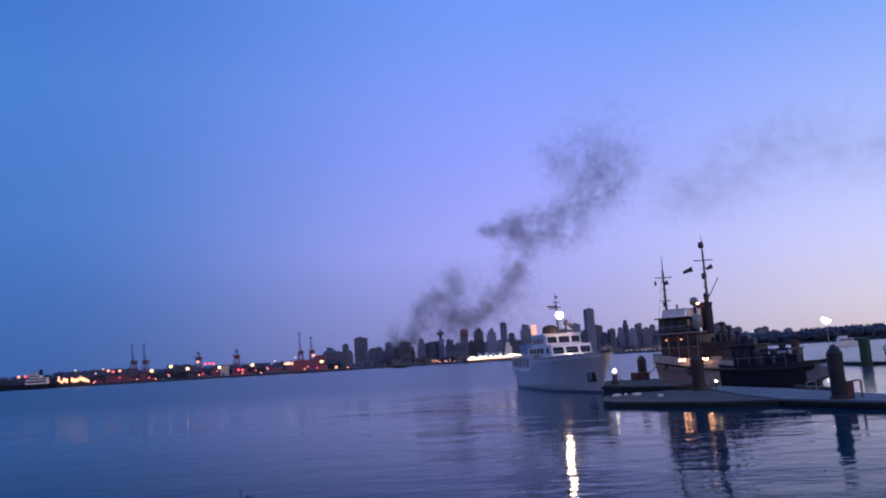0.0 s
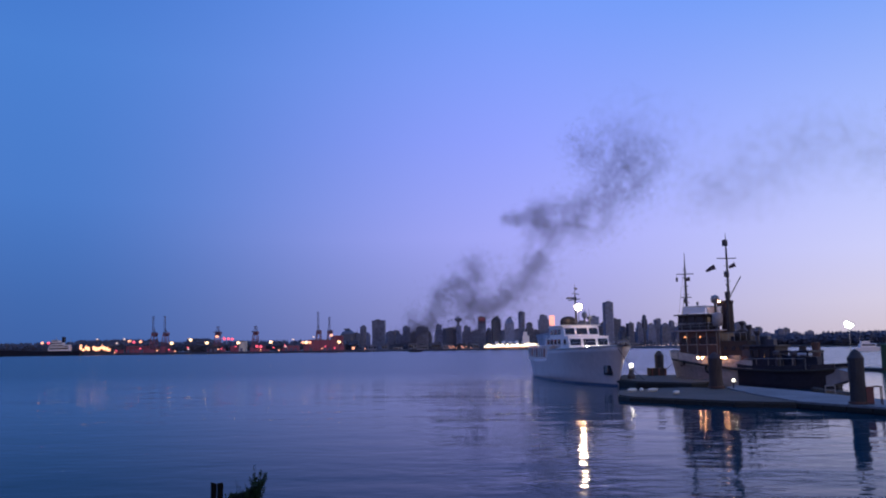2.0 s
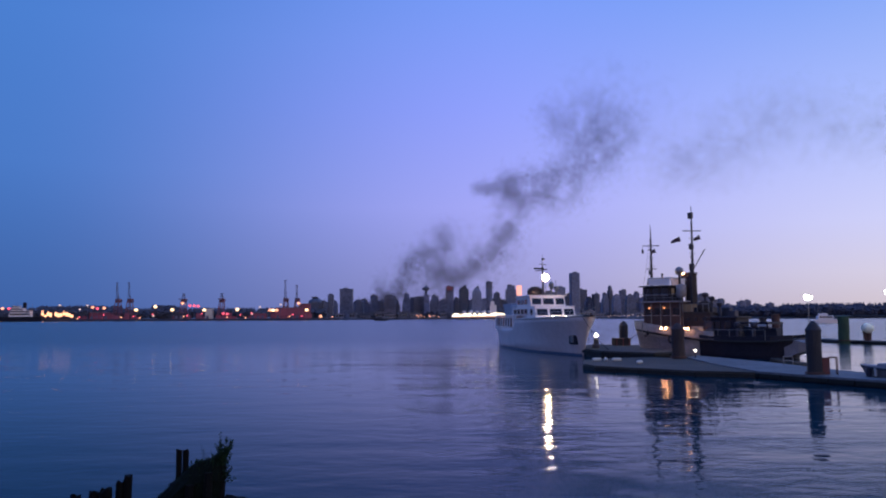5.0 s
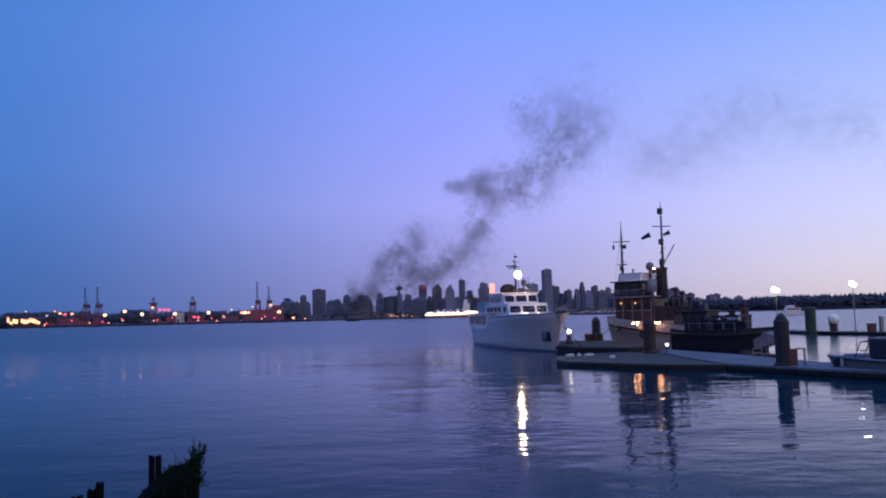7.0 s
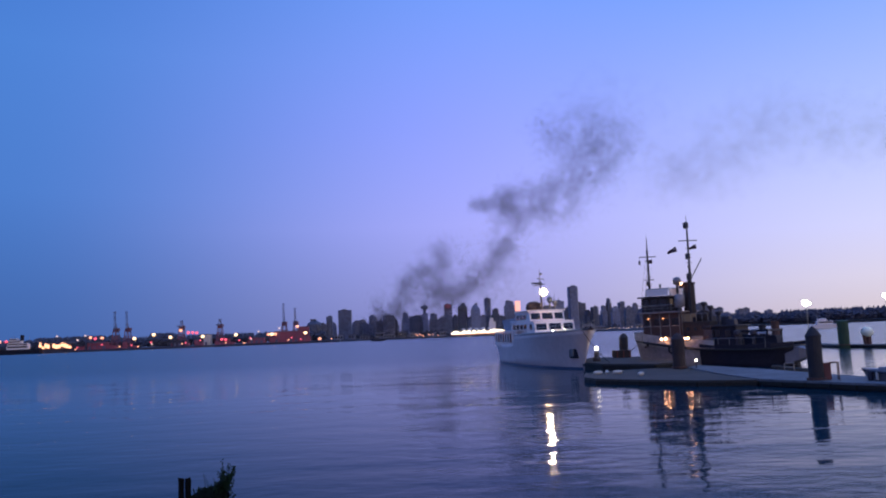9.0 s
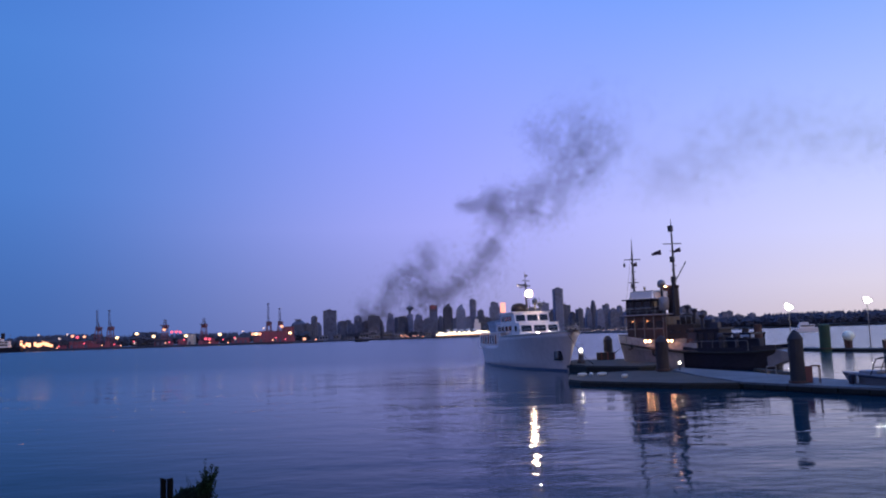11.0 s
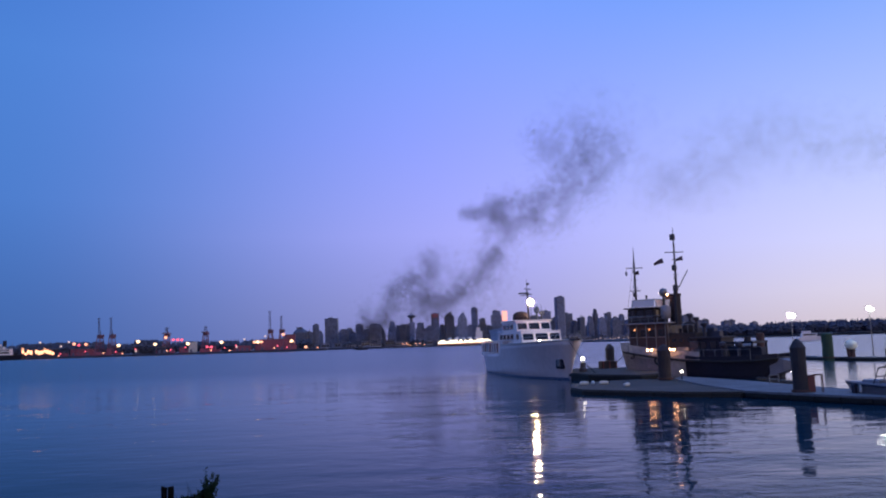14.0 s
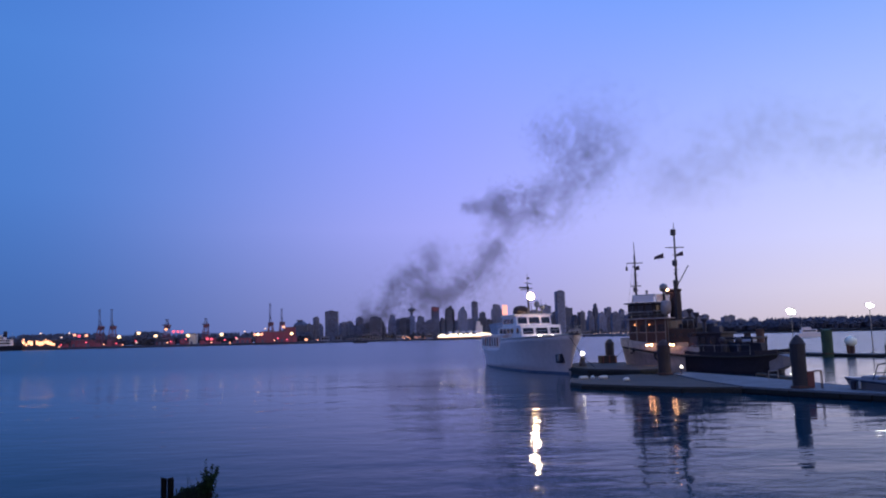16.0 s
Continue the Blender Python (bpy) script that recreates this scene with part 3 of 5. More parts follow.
def float_dock(name, outline, z, label, mat=None):
    d = thing(name, pose(0, 0, 0), label, "dock")
    top = bmn()
    prism(top, outline, z - 0.12, z)
    part("deck_slab", top, mat or CONCRETE, d)
    cx, cy = sum(p[0] for p in outline) / len(outline), sum(p[1] for p in outline) / len(outline)
    inner = [(x + (cx - x) * 0.012, y + (cy - y) * 0.012) for x, y in outline]
    part("float_skirt", prism(bmn(), inner, -0.5, z - 0.12), WET, d)
    for (x0, y0), (x1, y1) in zip(outline, outline[1:] + outline[:1]):
        n = max(2, int(math.hypot(x1 - x0, y1 - y0) / 3.0))
        ang = math.atan2(y1 - y0, x1 - x0)
        ln = math.hypot(x1 - x0, y1 - y0) / n
        for k in range(n):
            u = (k + 0.5) / n
            w = part("whaler_board", box(bmn(), (0, 0, 0), (ln - 0.06, 0.16, 0.26), 0.02), WET, d)
            w.matrix_basis = Matrix.Translation((x0 + (x1 - x0) * u, y0 + (y1 - y0) * u, z - 0.26)) @ Matrix.Rotation(ang, 4, "Z")
    return d


float_dock("floating_dock", [(22.6, 69.4), (21.45, 59.2), (21.3, 51.0), (22.7, 47.9), (24.2, 44.8), (26.0, 41.5), (31.5, 31.5), (36.0, 34.0), (29.5, 46.7), (27.3, 50.4), (26.8, 55.6), (26.4, 62.0), (24.6, 72.9)], DECK, "long pale concrete floating dock with dark wet sides")
float_dock("timber_float", [(13.0, 67.0), (11.9, 61.5), (12.3, 59.0), (14.8, 56.2), (17.8, 53.0), (21.1, 51.3), (21.25, 59.3), (22.35, 69.2), (19.8, 71.3), (17.0, 70.4)], DECK - 0.06, "low mossy brown timber float beside the concrete dock", OLDDECK)
float_dock("mooring_float", [(15.6, 83.5), (16.6, 76.5), (20.4, 72.0), (24.0, 74.5), (26.0, 92.0), (19.0, 95.0)], 0.75, "weathered brown mooring float beyond the long dock", OLDDECK)
float_dock("marina_float", [(61.5, 146.0), (60.2, 115.0), (65.0, 104.5), (80.0, 74.0), (82.5, 75.0), (67.5, 105.5), (63.2, 116.0), (65.0, 146.0)], 0.5, "narrow dark marina float in the distance")


def pile(x, y, r, top, mat, label, cap=0.6, base=-1.5):
    p = thing("mooring_pile", pose(x, y, 0), label, "pile", "mooring piles")
    rng = random.Random(int(x * 10))
    seg = 18
    rings = []
    for z in (base, 0.0, 0.6, 1.4, 2.2, top - cap):
        rings.append([((r * rng.uniform(0.95, 1.04)) * math.cos(6.28318 * i / seg), (r * rng.uniform(0.95, 1.04)) * math.sin(6.28318 * i / seg), z) for i in range(seg)])
    shaft = part("shaft", loft(bmn(), rings), mat, p)
    part("cone_cap", lathe(bmn(), [(r * 1.06, top - cap - 0.06), (r * 1.06, top - cap + 0.05), (r * 0.55, top - cap * 0.3), (0.06, top)], seg=18), mat, p)
    part("guide_hoop", lathe(bmn(), [(r * 1.1, DECK + 0.03), (r * 1.25, DECK + 0.03), (r * 1.25, DECK + 0.16), (r * 1.1, DECK + 0.16)], seg=18), RUST, shaft)
    return p


pile(23.5, 48.1, 0.45, 3.72, PILE, "thick dark mooring pile with a conical cap")
pile(21.5, 68.4, 0.56, 3.5, BROWNPILE, "thick dark brown mooring pile beside the tug")
pile(22.9, 93.4, 0.52, 3.55, PILE, "dark mooring pile with a conical cap on the mooring float")
pile(59.4, 112.5, 0.76, 4.1, GREENPILE, "tall pile green with algae on the marina float", 0.25)
pile(38.2, 90.0, 0.38, 4.0, PILE, "slim dark timber pile behind the tug", 0.15)
pile(39.7, 90.0, 0.45, 4.3, RUST, "rusty brown steel pile behind the tug", 0.1)


def globe_lamp():
    g = thing("bollard_lamp", pose(17.45, 83.2, 0.75), "white glowing globe lamp on a dark pedestal", "lamp")
    part("pedestal", lathe(bmn(), [(0.42, 0), (0.42, 0.3), (0.28, 0.5), (0.25, 0.95), (0.1, 1.05)], seg=12), DARKSTEEL, g)
    part("globe", ball(bmn(), (0, -0.05, 1.35), 0.22), GLOBE, g, smooth=True)


globe_lamp()


def pile_lamp():
    g = thing("dock_lamp", pose(22.75, 67.7, DECK), "small white lamp on a short dock post", "lamp")
    part("post", rod(bmn(), (0, 0, 0), (0, 0, 0.55), 0.05), DARKSTEEL, g)
    part("bulb", ball(bmn(), (0, -0.05, 0.66), 0.12), GLOBE, g, smooth=True)


pile_lamp()


def dock_box():
    d = thing("dock_locker", pose(24.35, 48.0, DECK, 0, 0, -20), "red-brown wooden dock locker with open frame side", "box")
    part("body", box(bmn(), (-0.28, 0, 0.5), (0.55, 0.6, 0.95), 0.03), ORANGEWOOD, d)
    part("lid", box(bmn(), (-0.28, 0, 1.0), (0.62, 0.68, 0.06), 0.02), ORANGEWOOD, d)
    bm = bmn()
    for y in (-0.3, 0.3):
        rod(bm, (0.42, y, 0), (0.42, y, 1.05), 0.03)
        rod(bm, (0.0, y, 1.05), (0.42, y, 1.05), 0.03)
    rod(bm, (0.42, -0.3, 0.55), (0.42, 0.3, 0.55), 0.03)
    rod(bm, (0.42, -0.3, 1.05), (0.42, 0.3, 1.05), 0.03)
    part("frame", bm, RUST, d)


dock_box()


def crate(x, y, z, w, d, h, label):
    c = thing("dock_crate", pose(x, y, z, 0, 0, 12), label, "box", "dock crates")
    part("body", box(bmn(), (0, 0, h / 2), (w, d, h), 0.03), BROWNPILE, c)
    for k in (-0.42, 0.0, 0.42):
        part("batten", box(bmn(), (w * k, -d / 2 - 0.03, h / 2), (0.12, 0.05, h)), ORANGEWOOD, c)


crate(22.0, 91.0, 0.75, 1.9, 1.0, 0.85, "brown slatted crate at the foot of a pile")


def hoop_rail(x, y, w, label):
    h = thing("hoop_rail", pose(x, y, DECK), label, "rail", "dock rails")
    for sx in (-w / 2, w / 2):
        part("post", rod(bmn(), (sx, 0, 0), (sx, 0, 0.62), 0.035), STEEL, h)
    part("top_bar", rod(bmn(), (-w / 2, 0, 0.62), (w / 2, 0, 0.62), 0.035), STEEL, h)
    part("mid_bar", rod(bmn(), (-w / 2, 0, 0.34), (w / 2, 0, 0.34), 0.025), STEEL, h)


hoop_rail(26.1, 57.4, 0.7, "low grey steel hoop rail on the dock edge")


def fender(x, y, z, ang, r=0.15):
    f = thing("fender", pose(x, y, z + r * 0.9, 0, 90, ang), "white rubber fender lying on the dock", "fender", "dock fenders")
    body = part("body", lathe(bmn(), [(0.03, -0.45), (r * 0.7, -0.38), (r, -0.25), (r, 0.25), (r * 0.7, 0.38), (0.03, 0.45)], seg=14), OFFWHITE, f, smooth=True)
    part("end_eye", lathe(bmn(), [(0.05, 0.43), (0.06, 0.5), (0.03, 0.55)], seg=8), NAVY, body)


fender(13.7, 65.2, DECK - 0.06, 20)
fender(14.5, 65.4, DECK - 0.06, 80)
fender(15.3, 65.0, DECK - 0.06, 15)
fender(16.2, 61.2, DECK - 0.06, 50, 0.15)


def pole_lamp(x, y, z, size):
    p = thing("dock_floodlight", pose(x, y, 0.5), "bright white floodlight on a tall slim pole", "lamp", "marina floodlights")
    part("pole", rod(bmn(), (0, 0, 0), (0, 0, z - 0.5), 0.09, 0.06), STEEL, p)
    arm = part("arm", rod(bmn(), (0, 0, z - 0.55), (-0.45, -0.5, z - 0.45), 0.05), STEEL, p)
    part("hood", box(bmn(), (-0.3, -0.25, z - 0.35), (0.9, 0.12, 0.5), 0.04), DARKSTEEL, arm)
    # head enlarged and tapered to the right in the shape of its glare
    bm = bmn()
    loft(bm, [[(x * size, -0.6 + 0.5 * r * size * math.cos(6.28318 * k / 12), z - 0.5 + size * (dz + r * math.sin(6.28318 * k / 12))) for k in range(12)] for x, r, dz in ((-1.15, 0.2, 0.22), (-1.0, 0.48, 0.14), (-0.7, 0.56, 0.06), (-0.3, 0.5, -0.02), (0.2, 0.32, -0.1), (0.55, 0.06, -0.12))])
    part("lamp_head", bm, STREET, arm, smooth=True)
    part("base_plate", box(bmn(), (0, 0, 0.05), (0.5, 0.5, 0.1), 0.02), STEEL, p)


pole_lamp(65.8, 112.0, 7.3, 0.62)
pole_lamp(62.4, 129.0, 7.1, 0.8)


def white_tank():
    t = thing("float_buoy", pose(62.5, 112.0, 0.5), "round white buoy on a short rusty stand", "buoy")
    part("ball", ball(bmn(), (0.1, 0, 1.75), 0.8, (1.1, 1, 0.95)), BUOY, t, smooth=True)
    part("stand", rod(bmn(), (-0.3, 0, 0), (-0.5, 0, 2.2), 0.22, 0.2), RUST, t)
    part("prop", rod(bmn(), (0.25, 0, 0), (0.2, 0, 1.1), 0.35, 0.4), RUST, t)


white_tank()


def boom_log():
    """A floating log that keeps the tug's stern off the dock."""
    bm = bmn()
    rng = random.Random(8)
    p, q, rings = Vector((30.3, 69.8, 0.12)), Vector((29.4, 59.6, 0.12)), []
    for i in range(9):
        c, r = p.lerp(q, i / 8), 0.24 * rng.uniform(0.92, 1.08)
        rings.append([(c.x + r * math.cos(6.28318 * k / 10), c.y, c.z + r * math.sin(6.28318 * k / 10)) for k in range(10)])
    loft(bm, rings)
    tagged(part("boom_log", bm, WET), "dark wet boom log floating behind the dock", "log")


boom_log()


def float_posts():
    for x, y, w, h, mat, label in ((64.6, 106.0, 1.1, 1.1, RUST, "brown storage box on the marina float"), (66.0, 106.0, 0.45, 2.0, STEEL, "grey power pedestal on the marina float")):
        t = thing("dock_pedestal", pose(x, y, 0.5), label, "box")
        part("body", box(bmn(), (0, 0, h / 2), (w, 0.5, h), 0.05), mat, t)
        part("cap", box(bmn(), (0, 0, h + 0.04), (w * 1.15, 0.58, 0.1), 0.03), STEEL, t)


float_posts()


# ---- boats ----
def yacht():
    y = thing("motor_yacht", pose(12.6, 114.3, 0, 0, 0, -84.2), "large white motor yacht moored with a bright masthead floodlight", "boat")
    st = [(0, 2.7, 3.0, 2.5, -0.4), (5, 3.2, 3.35, 2.5, 0), (10, 3.25, 3.4, 2.55, 0), (12.6, 3.22, 3.4, 2.75, 0), (14.2, 3.2, 3.42, 3.75, 0), (20, 2.9, 3.42, 3.86, 0.1), (24, 2.4, 3.35, 3.92, 0.3), (28, 1.3, 2.6, 4.0, 0.7), (30.8, 0.5, 1.4, 4.08, 1.3), (32.4, 0.06, 0.12, 4.16, 2.0)]
    part("hull", loft(bmn(), hull_shell(st, 8)), HULL, y, smooth=True)
    band = [[(px, s * (hb + 0.03), z) for px, hb, z in ((x, wl * 1.005 + 0.03, -0.3), (x + rake * 0.05, wl * 1.01 + 0.04, 0.22))] for x, wl, top, zs, rake in st for s in (-1,)]
    bm = bmn()
    loft(bm, band, caps=False, closed=False)
    part("boot_stripe", bm, BOOT, y)
    for side in (-1, 1):
        part("cap_rail", tube(bmn(), [(x + rake, side * (top + 0.02), zs + 0.02) for x, wl, top, zs, rake in st[4:]], 0.08), OFFWHITE, y)
    # main deck house with open aft windows
    def house(name, x0, x1, w0, w1, z0, z1, rake, mat):
        bm = bmn()
        ring = lambda z, k: [(x0, -w0, z), (x1 - rake * k, -w1, z), (x1 - rake * k + 0.25, -w1 * 0.5, z), (x1 - rake * k + 0.3, 0, z), (x1 - rake * k + 0.25, w1 * 0.5, z), (x1 - rake * k, w1, z), (x0, w0, z)]
        loft(bm, [ring(z0, 0), ring(z1, 1)])
        return part(name, bm, mat, y)
    house("aft_house", 6.5, 14.5, 3.22, 3.3, 2.4, 4.25, 0.2, WHITE)
    part("boat_deck", box(bmn(), (9.0, 0, 4.32), (14.0, 6.7, 0.14), 0.04), WHITE, y)
    house("lower_wheelhouse", 9.0, 21.7, 2.7, 2.42, 3.6, 5.3, 0.75, WHITE)
    house("upper_wheelhouse", 10.5, 18.1, 2.35, 2.18, 5.3, 6.62, 0.6, WHITE)
    part("wheelhouse_roof", box(bmn(), (13.75, 0, 6.7), (7.9, 4.9, 0.16), 0.06), WHITE, y)
    part("brow", box(bmn(), (19.4, 0, 5.34), (3.4, 4.9, 0.1), 0.03), WHITE, y)
    # front windows, raked
    for z0, z1, x0, rake, w, zz in ((4.3, 5.04, 21.7, 0.75, 2.42, 3.6), (5.62, 6.38, 18.1, 0.6, 2.18, 5.3)):
        top = 5.3 if zz < 4 else 6.62
        xm = lambda z: x0 - rake * (z - zz) / (top - zz)
        for a, b in ((-0.92, -0.42), (-0.3, 0.3), (0.42, 0.92)):
            bulge = lambda t: 0.3 - 0.05 * abs(t) * 2 if abs(t) <= 0.5 else 0.5 * (1 - abs(t))
            bm = bmn()
            pts = [(xm(z) + bulge(t) + off, t * w, z) for off in (-0.05, 0.045) for t, z in ((a, z0), (b, z0), (b, z1), (a, z1))]
            loft(bm, [pts[:4], pts[4:]])
            part("window", bm, GLASS_DARK, y)
    # side windows
    for k in range(4):
        part("window", box(bmn(), (11.0 + k * 1.9, -2.68 + 0.05 * k, 4.75), (1.3, 0.12, 0.62), 0.03), GLASS_DARK, y)
    for k in range(3):
        part("window", box(bmn(), (11.6 + k * 1.9, -2.33 + 0.04 * k, 6.0), (1.45, 0.12, 0.64), 0.03), GLASS_DARK, y)
    part("porthole", rod(bmn(), (19.6, -2.58, 4.7), (19.6, -2.38, 4.7), 0.36, seg=16), GLASS_DARK, y)
    # aft deck with stanchions and a bulwark
    part("aft_bulwark", box(bmn(), (6.6, -3.27, 2.62), (13.0, 0.12, 0.5), 0.03), WHITE, y)
    for k in range(8):
        part("stanchion", box(bmn(), (0.5 + k * 1.75, -3.28 - 0.02 * k, 3.5), (0.3, 0.14, 1.6), 0.02), WHITE, y)
    for k in range(7):
        part("aft_window", box(bmn(), (1.38 + k * 1.75, -3.26 - 0.02 * k, 3.42), (1.3, 0.1, 1.15), 0.02), CURTAIN if k in (1, 3, 6) else GLASS_DARK, y)
    part("aft_bulkhead", box(bmn(), (6.6, 0, 3.3), (0.15, 5.6, 1.9)), BROWN, y)
    part("aft_canopy", box(bmn(), (3.4, 0, 4.33), (6.6, 6.4, 0.12), 0.03), WHITE, y)
    part("swim_platform", box(bmn(), (-1.0, 0, 0.45), (1.6, 4.8, 0.2), 0.06), OFFWHITE, y)
    # boat deck: covered tender, lockers, rail
    bm = bmn()
    loft(bm, hull_shell([(2.6, 0.7, 1.0, 0.9, 0), (4.6, 0.85, 1.15, 0.95, 0), (6.2, 0.6, 0.9, 1.05, 0.1), (7.2, 0.05, 0.1, 1.15, 0.3)], 5))
    bmesh.ops.translate(bm, verts=bm.verts, vec=(0, -1.7, 4.9))
    part("tender", bm, BLUEWHITE, y, "pale blue covered tender")
    part("deck_locker", box(bmn(), (8.4, -1.9, 5.0), (1.1, 1.6, 1.3), 0.1), BLUEWHITE, y)
    part("awning", box(bmn(), (6.4, 0.4, 6.0), (5.2, 3.8, 0.1), 0.04), BLUEWHITE, y)
    for ax in (4.0, 8.8):
        for ay in (-1.3, 2.1):
            part("awning_post", rod(bmn(), (ax, ay, 4.35), (ax, ay, 6.0), 0.04), STEEL, y)
    bm = bmn()
    for k in range(9):
        rod(bm, (2.2 + k * 1.4, -3.2, 4.35), (2.2 + k * 1.4, -3.2, 5.15), 0.025, seg=6)
    rod(bm, (2.2, -3.2, 5.15), (13.4, -3.2, 5.15), 0.03, seg=6)
    part("side_rail", bm, STEEL, y)
    bm = bmn()
    bow = [(x + rake, -top * 0.94, zs) for x, wl, top, zs, rake in st[4:]] + [(x + rake, top * 0.94, zs) for x, wl, top, zs, rake in st[4:][::-1]]
    for a, b in zip(bow, bow[1:]):
        rod(bm, (a[0], a[1], a[2] + 0.6), (b[0], b[1], b[2] + 0.6), 0.025, seg=6)
        rod(bm, a, (a[0], a[1], a[2] + 0.6), 0.025, seg=6)
    part("bow_rail", bm, STEEL, y)
    part("bow_pulpit", prism(bmn(), [(33.2, -0.55), (35.6, -0.3), (36.0, 0), (35.6, 0.3), (33.2, 0.55)], 4.08, 4.26), VARNISH, y, "varnished timber bow pulpit")
    part("pulpit_rail", tube(bmn(), [(33.0, -0.75, 4.9), (35.6, -0.35, 5.0), (36.1, 0, 5.0), (35.6, 0.35, 5.0), (33.0, 0.75, 4.9)], 0.03), STEEL, y)
    for px, py in ((35.6, -0.32), (35.6, 0.32), (34.3, -0.5), (34.3, 0.5)):
        part("pulpit_post", rod(bmn(), (px, py, 4.2), (px, py, 4.98), 0.025, seg=6), STEEL, y)
    # flybridge gear: cover, arch, mast, domes, aerials
    cover = part("flybridge_cover", loft(bmn(), [[(14.3 + 0.95 * k * math.cos(a * 0.6283), -0.75 + 1.0 * k * math.sin(a * 0.6283), z) for a in range(10)] for k, z in ((1.0, 6.78), (1.02, 7.3), (0.92, 7.65), (0.55, 7.9), (0.2, 7.96))]), BROWN, y, "brown canvas flybridge cover", True)
    part("lashing", lathe(bmn(), [(0.98, 7.2), (1.02, 7.22), (1.02, 7.28), (0.98, 7.3)], (14.3, -0.75, 0), 12), NAVY, cover)
    bm = bmn()
    rod(bm, (15.6, 0, 6.75), (15.2, 0, 10.6), 0.16, 0.08)
    mast = part("mast", bm, DARKSTEEL, y)
    part("topmast", rod(bmn(), (15.2, 0, 10.5), (15.2, 0, 12.0), 0.05, 0.02), DARKSTEEL, mast)
    part("spreader", rod(bmn(), (15.3, -0.9, 9.9), (15.3, 0.6, 10.1), 0.06), DARKSTEEL, mast)
    part("spreader", rod(bmn(), (15.3, -0.4, 10.8), (15.3, 0.5, 10.7), 0.05), DARKSTEEL, mast)
    part("radar_scanner", box(bmn(), (15.4, -0.5, 10.2), (0.3, 1.3, 0.2), 0.04), DARKSTEEL, mast)
    part("wind_vane", box(bmn(), (15.2, 0.12, 11.4), (0.06, 0.4, 0.25), 0.02), DARKSTEEL, mast)
    part("masthead_floodlight", ball(bmn(), (16.9, 0.0, 9.0), 0.33, (0.8, 1, 1), 3), FLOOD, y, smooth=True)
    hood = part("lamp_hood", lathe_x(bmn(), [(0.05, 16.32), (0.3, 16.35), (0.52, 16.64), (0.5, 16.67), (0.27, 16.4), (0.05, 16.38)], 9.0), DARKSTEEL, y)
    part("yoke", tube(bmn(), [(16.5, -0.45, 9.0), (16.35, -0.35, 8.5), (16.35, 0.35, 8.5), (16.5, 0.45, 9.0)], 0.03), DARKSTEEL, hood)
    part("lamp_bracket", rod(bmn(), (15.35, 0, 8.7), (16.4, 0, 8.55), 0.06), STEEL, y)
    for ay, h in ((1.35, 1.8), (2.0, 1.3)):
        part("aerial_dome", lathe(bmn(), [(0.12, 6.75), (0.14, 6.75 + h * 0.5), (0.36, 6.75 + h * 0.65), (0.36, 6.75 + h * 0.88), (0.1, 6.75 + h)], (14.4, ay, 0), 12), STEEL, y)
    for ay in (0.9, 1.7, 2.25):
        part("whip_aerial", rod(bmn(), (13.4, ay, 6.75), (13.2, ay, 8.9), 0.05, 0.02, 6), DARKSTEEL, y)
    # lamps on the foredeck, anchor pocket
    for ay in (-0.7, 0.75):
        part("deck_lamp", ball(bmn(), (23.0, ay, 4.1), 0.12, sub=1), FORELAMP, y)
    part("anchor_pocket", box(bmn(), (31.25, -0.62, 1.95), (1.5, 0.5, 1.6), 0.15, math.atan2(0.9, 3.0)), BLACK, y)
    part("anchor", box(bmn(), (31.3, -0.85, 1.75), (0.5, 0.3, 0.8), 0.06, math.atan2(0.9, 3.0)), STEEL, y)


yacht()


